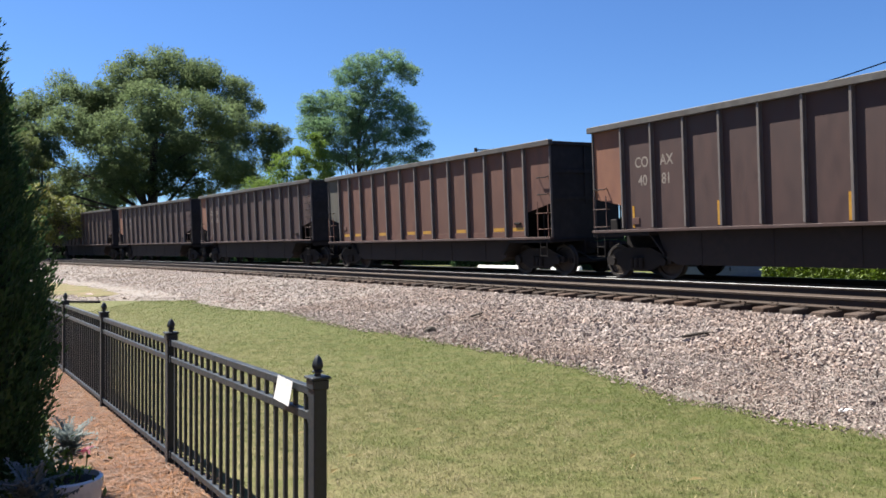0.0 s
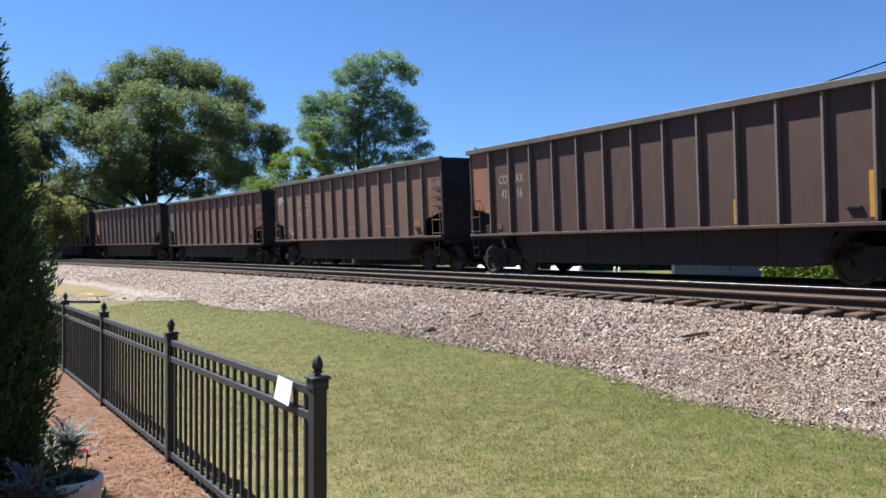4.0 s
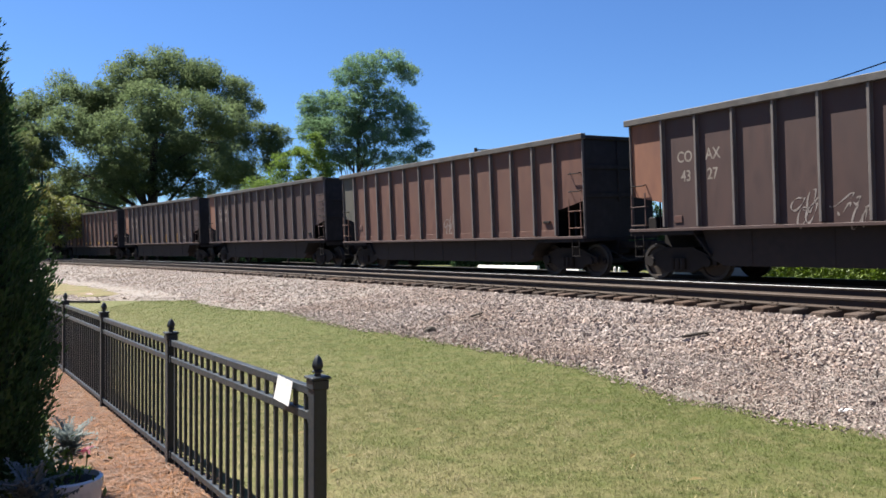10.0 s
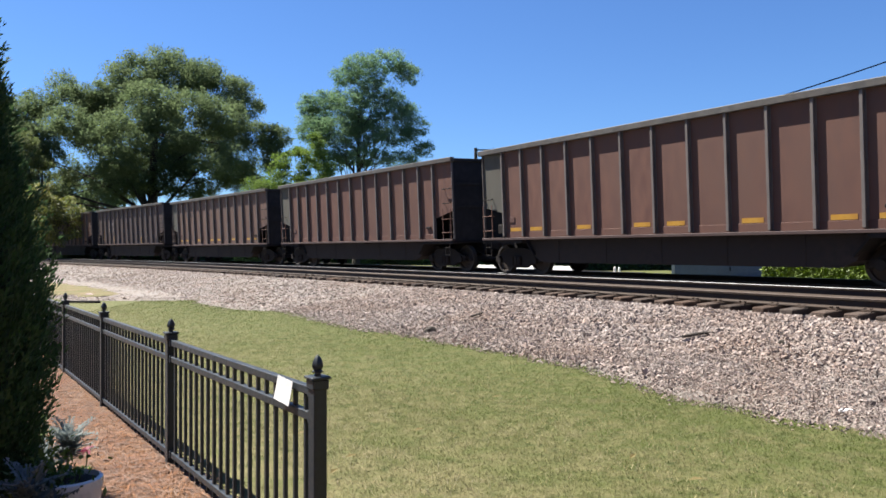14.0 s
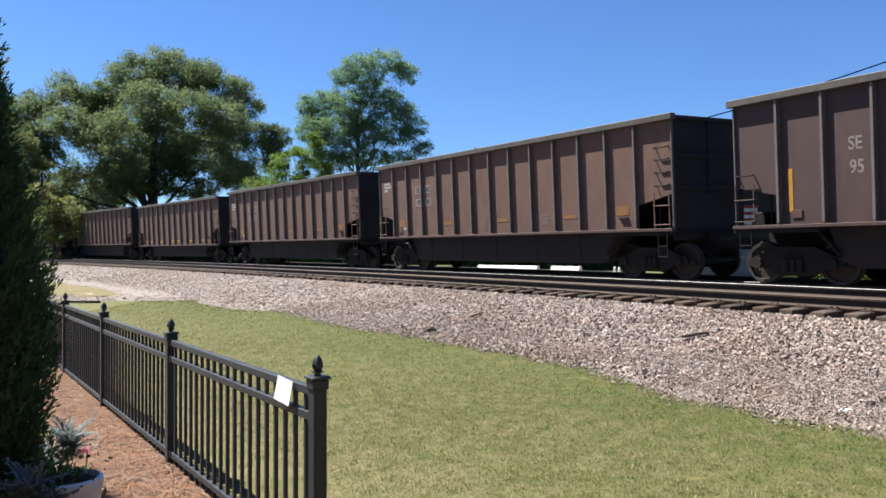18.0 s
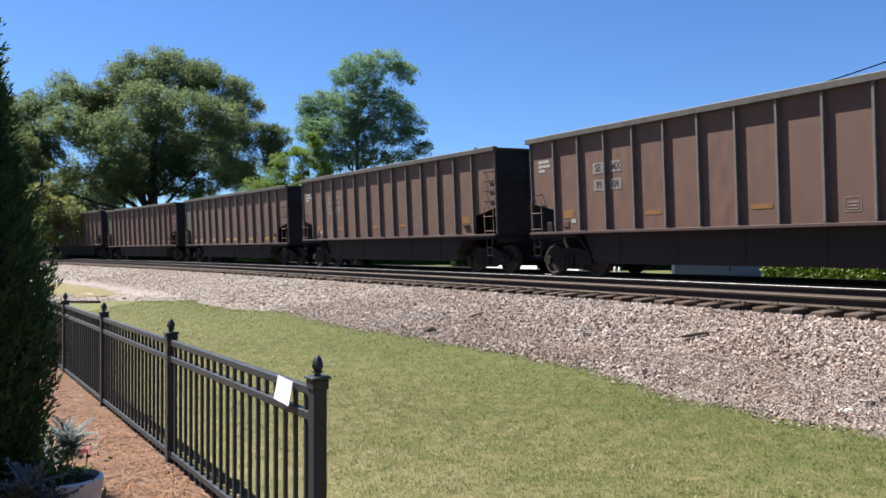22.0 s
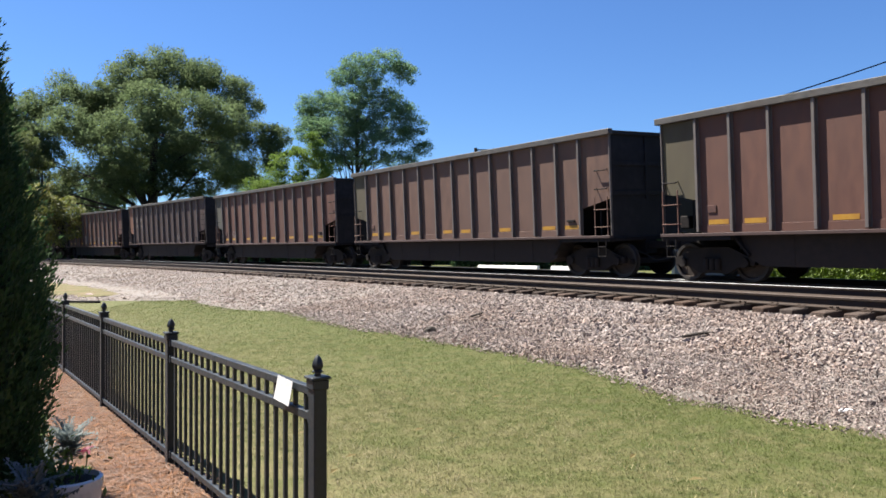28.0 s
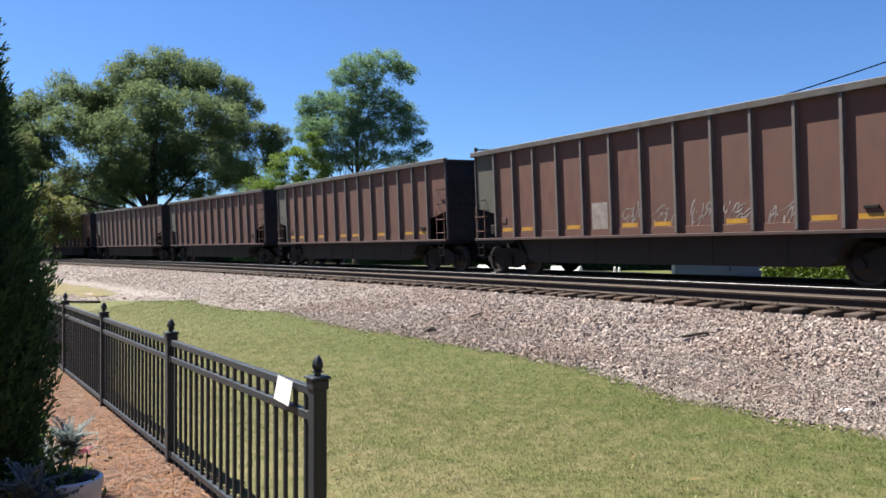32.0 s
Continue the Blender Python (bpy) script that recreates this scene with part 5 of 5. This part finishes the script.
        lathe(bm, [(a, sg * (0.765 + q)) for a, q in prof], 28, 'Y')
    for f in bm.faces:
        c = f.calc_center_median()
        f.material_index = 1 if math.hypot(c.x, c.z) > 0.40 else 0
    for sg in (-1, 1):
        for q in range(3):
            a = q * 2.094
            rod(bm, (0.24 * math.cos(a), sg * 0.78, 0.24 * math.sin(a)), (0.24 * math.cos(a), sg * 0.80, 0.24 * math.sin(a)), 0.035, 8)
    g["wheelset"] = finish(bm, "wheelset", [M["wheel"], M["tread"]], True)
    g["brake_box"] = finish(boxes((-7.05, -6.75, -1.05, -0.65, 1.28, 1.6), bevel=0.03), "brake_cylinder", M["under"])
    g["air_tank"] = finish(rod(bmesh.new(), (-6.9, 0.4, 1.42), (-6.1, 0.4, 1.42), 0.16, 14), "air_tank", M["under"], True)
    g["lever"] = finish(rod(bmesh.new(), (-6.45, -1.25, 1.25), (-6.45, -1.25, 2.0), 0.022, 6), "brake_lever", M["under"])
    g["bar"] = finish(boxes((-0.27, 0.27, -SHEET - 0.006, -SHEET, -0.055, 0.055)), "yellow_mark", M["yellow"])
    g["block"] = finish(boxes((-0.22, 0.22, -SHEET - 0.006, -SHEET, -0.12, 0.12)), "yellow_mark", M["dullyellow"])
    g["stripe"] = finish(boxes((-0.035, 0.035, -SHEET - 0.006, -SHEET, -0.28, 0.28)), "yellow_mark", M["yellow"])
    g["tall_stripe"] = finish(boxes((-0.045, 0.045, -SHEET - 0.006, -SHEET, -0.45, 0.45)), "yellow_mark", M["yellow"])
    g["flap"] = finish(boxes((-0.15, 0.15, -SHEET - 0.05, -SHEET, -0.035, 0.035), bevel=0.012), "hinge_bracket", M["under"])
    g["tack_board"] = finish(boxes((-0.12, 0.12, -SHEET - 0.02, -SHEET, -0.085, 0.085), bevel=0.006), "tack_board", M["tack"])
    g["kick_plate"] = finish(boxes((-0.45, 0.45, -SHEET - 0.010, -SHEET, SILL + 0.07, SILL + 0.25), bevel=0.004), "kick_plate", PAINT["mauve"])
    bm = bmesh.new()
    for x0, x1, z0, z1 in ((-0.17, 0.17, 0.132, 0.145), (-0.17, 0.17, -0.145, -0.132), (-0.17, -0.157, -0.132, 0.132), (0.157, 0.17, -0.132, 0.132), (-0.11, 0.11, 0.03, 0.06), (-0.11, 0.08, -0.04, -0.01), (-0.11, 0.10, -0.10, -0.075)):
        box(bm, x0, x1, -SHEET - 0.005, -SHEET, z0, z1)
    g["data_plate"] = finish(bm, "data_stencil", M["lettering"])
    g["patch"] = finish(boxes((-0.20, 0.20, -SHEET - 0.006, -SHEET, -0.145, 0.145)), "number_patch", M["greyplate"])
    g["logo_bar"] = finish(boxes((-0.5, 0.5, -SHEET - 0.006, -SHEET, -0.045, 0.045)), "worn_legend", M["whiteplate"])
    g["small_plate"] = finish(boxes((-0.09, 0.09, -SHEET - 0.006, -SHEET, -0.06, 0.06)), "small_plate", M["whiteplate"])
    g["pale_patch"] = finish(boxes((-0.29, 0.29, -SHEET - 0.006, -SHEET, -0.36, 0.36)), "pale_patch", M["graffiti"])
    return g


MAKE = {"A": wagon_parts(3.97, 1.10, 0.072), "B": wagon_parts(4.07, 1.24, 0.06)}
MIRROR = Matrix.Rotation(math.pi, 4, 'Z')
TEXTS = {}


def text_mesh(s, size, key):
    if (s, size, key) not in TEXTS:
        cu = bpy.data.curves.new("lettering", 'FONT')
        cu.body, cu.size, cu.extrude, cu.align_x, cu.align_y = s, size, 0.0008, 'CENTER', 'CENTER'
        cu.offset = 0.006
        ob = bpy.data.objects.new("lettering", cu)
        scene.collection.objects.link(ob)
        me = bpy.data.meshes.new_from_object(ob.evaluated_get(bpy.context.evaluated_depsgraph_get()))
        bpy.data.objects.remove(ob)
        me.name = "lettering"
        me.materials.clear()
        me.materials.append(M[key])
        TEXTS[(s, size, key)] = me
    return TEXTS[(s, size, key)]


def scrawl_mesh(seed, loops=5):
    """A loose sprayed line, drawn as a flat ribbon on the side sheet."""
    r = random.Random(seed)
    bm = bmesh.new()
    for q in range(loops):
        cx, cz, w, h = r.uniform(-0.28, 0.28), r.uniform(-0.22, 0.2), r.uniform(0.08, 0.25), r.uniform(0.08, 0.3)
        a0, a1 = r.uniform(0, 6.28), r.uniform(3.0, 5.5)
        last = None
        for i in range(15):
            a = a0 + a1 * i / 14
            x, z = cx + w * math.cos(a) + 0.1 * i / 14, cz + h * math.sin(a * 1.3)
            x = min(max(x, -0.40), 0.40)
            nx, nz = math.cos(a) * 0.021, math.sin(a) * 0.021
            pair = (bm.verts.new((x - nx, -SHEET - 0.004, z - nz - 0.006)), bm.verts.new((x + nx, -SHEET - 0.004, z + nz + 0.006)))
            if last:
                bm.faces.new((last[0], last[1], pair[1], pair[0]))
            last = pair
    return finish(bm, "scrawl", M["graffiti"])


SCRAWLS = [scrawl_mesh(i) for i in range(5)]


def repaint(ob, material):
    ob.material_slots[0].link = 'OBJECT'
    ob.material_slots[0].material = material
    return ob


WHEELS = []


def wagon(spec, m):
    make = spec.get("make", "B")
    g = MAKE[make]
    paint = PAINT[spec.get("paint", "brown")]
    endl = ENDPAINT.get(spec.get("end"), paint)
    c = thing("coal_wagon", m, spec["label"], "wagon", "coal wagons of the train")
    put = lambda name, key, at=None, label="", parent=c: part(name, g[key], None, parent, label, at)
    ribs = RIBS[make]
    panel = lambda i, f=0.5: ribs[i] + (ribs[i + 1] - ribs[i]) * f
    for nm in ("near", "far"):
        repaint(put("side_sheet", "side_" + nm), paint)
        for e in "lr":
            repaint(put("end_panel", "endside_%s_%s" % (nm, e)), endl if (nm, e) == ("near", "l") else paint)
    for x in ribs:
        # near-side ribs paler and greyer than the sheets; far-side ribs in body paint
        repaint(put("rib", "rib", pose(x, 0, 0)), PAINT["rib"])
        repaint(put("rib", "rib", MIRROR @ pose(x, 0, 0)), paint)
    put("top_chord", "top_chord", label="pale weathered top chord")
    put("tub", "tub", label="grimy tub floor hung between the trucks")
    for i in range(5):
        put("tub_seam", "tub_seam", pose(-3.8 + 1.9 * i, 0, 0))
    for e in (None, MIRROR):
        e2 = e or Matrix()
        repaint(put("side_sill", "sill", e), PAINT["mauve"])
        put("end_wall", "end_wall" if e else "end_wall_deep", e, "end wall with its shade painted in")
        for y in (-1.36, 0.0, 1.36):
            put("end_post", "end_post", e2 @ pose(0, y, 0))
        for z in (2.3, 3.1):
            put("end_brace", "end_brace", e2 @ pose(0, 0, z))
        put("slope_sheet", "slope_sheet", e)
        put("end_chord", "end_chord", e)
        put("stay", "slope_stay", e)
        put("end_sill", "end_sill", e)
        put("coupler", "coupler", e)
        put("air_hose", "air_hose", e)
    for dx in (0.0, -13.78):
        for x in (6.66, 7.12):
            repaint(put("stile", "stile", pose(x + dx, 0, 0)), paint)
        for z in (1.40, 1.87):
            repaint(put("rung", "rung", pose(dx, 0, z)), paint)
        for z in (((2.36, 2.68, 3.0, 3.3) if make == "B" else (2.42, 2.92)) if dx == 0 else (2.40,)):
            put("grab_iron", "grab_iron", pose(dx, 0, z))
        put("step", "step", pose(dx, 0, 0))
    for q in (7.175, -7.175):
        put("corner_post", "corner_post", pose(q - 7.175, 0, 0))
    put("brake_cylinder", "brake_box")
    put("air_tank", "air_tank")
    put("brake_lever", "lever")
    for x in (-6.08, 6.08):
        tr = put("truck", "bolster", pose(x, 0, 0), "cast steel truck black with grime")
        put("side_frame", "frame_near", parent=tr)
        put("side_frame", "frame_far", parent=tr)
        for dx in (-1.22, 1.22):
            put("brake_beam", "brake_beam", pose(dx, 0, 0), parent=tr)
        for dx in (-0.16, 0.0, 0.16):
            put("spring", "spring", pose(dx, 0, 0), parent=tr)
        for dx in (-0.88, 0.88):
            put("bearing_cap", "bearing", pose(dx, 0, 0), parent=tr)
            w = put("wheelset", "wheelset", parent=tr)
            w.matrix_parent_inverse = Matrix.Translation((dx, 0, 0.457))
            WHEELS.append(w)
    for i in spec.get("bars", ()):
        b = put("yellow_mark", "bar", pose(panel(i, 0.56), 0, 1.42))
        if i in spec.get("dull", ()):
            repaint(b, M["dullyellow"])
    for i in spec.get("high_bars", ()):
        repaint(put("yellow_mark", "bar", pose(panel(i, 0.56), 0, 1.72)), M["dullyellow"])
    for i in spec.get("blocks", ()):
        put("yellow_mark", "block", pose(panel(i, 0.50), 0, 1.80))
    for i, f in spec.get("stripes", ()):
        put("yellow_mark", "stripe", pose(panel(i, f), 0, 1.63))
    for i, f in spec.get("tall", ()):
        put("yellow_mark", "tall_stripe", pose(panel(i, f), 0, spec.get("tall_z", 1.85)))
    for i in spec.get("plates", ()):
        put("data_stencil", "data_plate", pose(panel(i, 0.52), 0, 1.66 if make == "B" else 1.88))
    for i in spec.get("pale", ()):
        put("pale_patch", "pale_patch", pose(panel(i, 0.55), 0, 1.70))
    for n, i in enumerate(spec.get("scrawls", ())):
        part("scrawl", SCRAWLS[n % 5], None, c, "pale sprayed scrawl", pose(panel(i, 0.55), 0, 1.62))
    put("hinge_bracket", "flap", pose(panel(11, 0.55), 0, 1.60))
    put("tack_board", "tack_board", pose(panel(0, 0.38), 0, 1.72 if make == "A" else 1.52))
    if make == "A":
        for i in range(12):
            repaint(put("kick_plate", "kick_plate", pose(panel(i), 0, 0)), paint)
    if spec.get("legend"):
        for dz, w in ((0.13, 0.46), (0.0, 0.50), (-0.13, 0.26)):
            put("worn_legend", "logo_bar", pose(-6.83 + w / 2, 0, 3.24 + dz) @ Matrix.Diagonal((w, 1, 1, 1)))
        put("small_plate", "small_plate", pose(panel(0, 0.68), 0, 1.60))
    words = spec.get("text")
    if words:
        boxed = spec.get("boxed")
        x0 = ribs[spec.get("at", 1)]
        for n, s in enumerate(words):
            x, z = x0 + ((-0.385, 0.42), (-0.36, 0.40))[n // 2][n % 2], (2.99, 2.53)[n // 2] - spec.get("text_drop", 0.0)
            if boxed:
                put("number_patch", "patch", pose(x + (0.08, -0.07)[n % 2], 0, z))
                part("lettering", text_mesh(s, 0.28, "darkprint"), None, c, "dark lettering on white patches", pose(x + (0.08, -0.07)[n % 2], -SHEET - 0.010, z, 90, 0, 0) @ Matrix.Diagonal((0.82, 1, 1, 1)))
            else:
                part("lettering", text_mesh(s, 0.37, spec.get("ink", "lettering")), None, c, "faded painted lettering", pose(x, -SHEET - 0.001, z, 90, 0, 0) @ Matrix.Diagonal((0.80, 1, 1, 1)))
    return c


def coax(a, b, stripes, **more):
    return dict(make="B", paint="brown", end="orange", text=("CO", "AX", a, b), stripes=stripes, tall=((11, 0.88),),
                label="brown ribbed steel coal wagon with a rust-orange end panel", **more)


ROW = (0, 1, 3, 5, 6, 8, 10, 11)


def barred(**more):
    d = dict(make="A", paint="warm", end="pale", bars=ROW, label="brown ribbed steel coal wagon with yellow marks along the sill")
    d.update(more)
    return d


def plain(**more):
    d = dict(make="A", paint="warm", end="pale", label="plain rusty brown ribbed steel coal wagon")
    d.update(more)
    return d


def semx(a, b, **more):
    d = dict(make="B", paint="grey", legend=True, text=("SE", "MX", a, b), boxed=True, at=2, blocks=(0, 11), high_bars=(3, 6, 9), plates=(8,),
             label="faded grey-brown ribbed coal wagon with lettering on white patches")
    d.update(more)
    return d


# the train, first wagon first
TRAIN = [
    barred(),
    coax("40", "81", ((0, 0.3), (2, 0.88), (5, 0.9))),
    barred(),
    coax("42", "68", ((5, 0.9), (8, 0.88))),
    coax("41", "87", ((5, 0.86), (8, 0.86)), plates=(3,)),
    coax("42", "16", ((8, 0.9),)),
    semx("99", "87"),
    plain(),
    coax("43", "03", ((8, 0.88),)),
    coax("42", "51", ((8, 0.88),)),
    coax("43", "27", ((6, 0.9), (9, 0.9)), scrawls=(3, 4)),
    plain(scrawls=(6,)),
    coax("41", "45", ((5, 0.9), (8, 0.9))),
    coax("40", "56", ((2, 0.42), (4, 0.38), (7, 0.36), (9, 0.34)), plates=(10,)),
    barred(),
    plain(),
    barred(text=("SE", "MX", "", ""), at=2, ink="darkprint", paint="grey"),
    dict(make="B", paint="mauve", text=("SE", "MX", "95", "07"), at=2, stripes=((2, 0.6), (5, 0.88), (8, 0.62)), tall=((0, 0.25), (11, 0.88)), tall_z=2.02, text_drop=0.15, plates=(9,),
         label="dark brown ribbed coal wagon with tall yellow stripes"),
    semx("99", "89"),
    semx("99", "17"),
    barred(plates=(9,), end=None, paint="grey"),
    semx("99", "04"),
    semx("99", "22", high_bars=(2, 5, 7), scrawls=(1,)),
    barred(plates=(9,), paint="grey"),
    barred(dull=(0, 1, 5, 6, 8, 10, 11), plates=(9,), end="tan"),
    semx("99", "31"),
    barred(dull=(8,), plates=(9,), end="tan"),
    barred(end="tan", paint="grey"),
    barred(scrawls=(1,)),
    coax("40", "19", ((5, 0.85), (8, 0.86)), plates=(8,)),
    barred(pale=(4,), scrawls=(5, 6, 7, 8, 9)),
    barred(),
    plain(),
    plain(paint="grey"),
    barred(),
    coax("41", "02", ((5, 0.9),)),
    plain(),
]
WAGONS = [wagon(sp, pose(0, 0, 0)) for sp in TRAIN]


def run(t):
    """How far the train has come along the line: the middle of its second wagon."""
    lag = 0.10 * math.exp(-((t - 9.5) / 4.0) ** 2) + 0.05 * math.exp(-((t - 20.3) / 1.6) ** 2) + 0.07 * math.exp(-((t - 29) / 1.6) ** 2)
    return 16.83 + 14.804 * t - 0.009686 * t * t - lag


def motions():
    for k, w in enumerate(WAGONS):
        walk(w, [(0.5 * i, wagon_pose(run(0.5 * i) - (k - 1) * PITCH)) for i in range(65)])
    for t, turn in ((ASH, 1.0), (BUSH, 1.6)):
        m0 = t.matrix_basis.copy()
        sway = ((0, 0.0), (3, 0.05), (6, 0.0), (9, 0.12), (13, 0.1), (17, 0.5), (19, 0.6), (21, 0.75), (23, 0.8), (25, 0.7), (28, 0.85), (30, 0.75), (32, 0.9))
        walk(t, [(s, m0 @ Matrix.Rotation(-radians(0.95 * turn * a), 4, 'Y')) for s, a in sway])
    first = WHEELS[0]
    walk(first, [(i / 30, Matrix.Rotation((run(i / 30) - run(0)) / 0.457, 4, 'Y')) for i in range(961)])
    act, slot = first.animation_data.action, first.animation_data.action_slot
    for w in WHEELS[1:]:
        w.rotation_mode = "QUATERNION"
        w.animation_data_create()
        w.animation_data.action = act
        w.animation_data.action_slot = slot


motions()
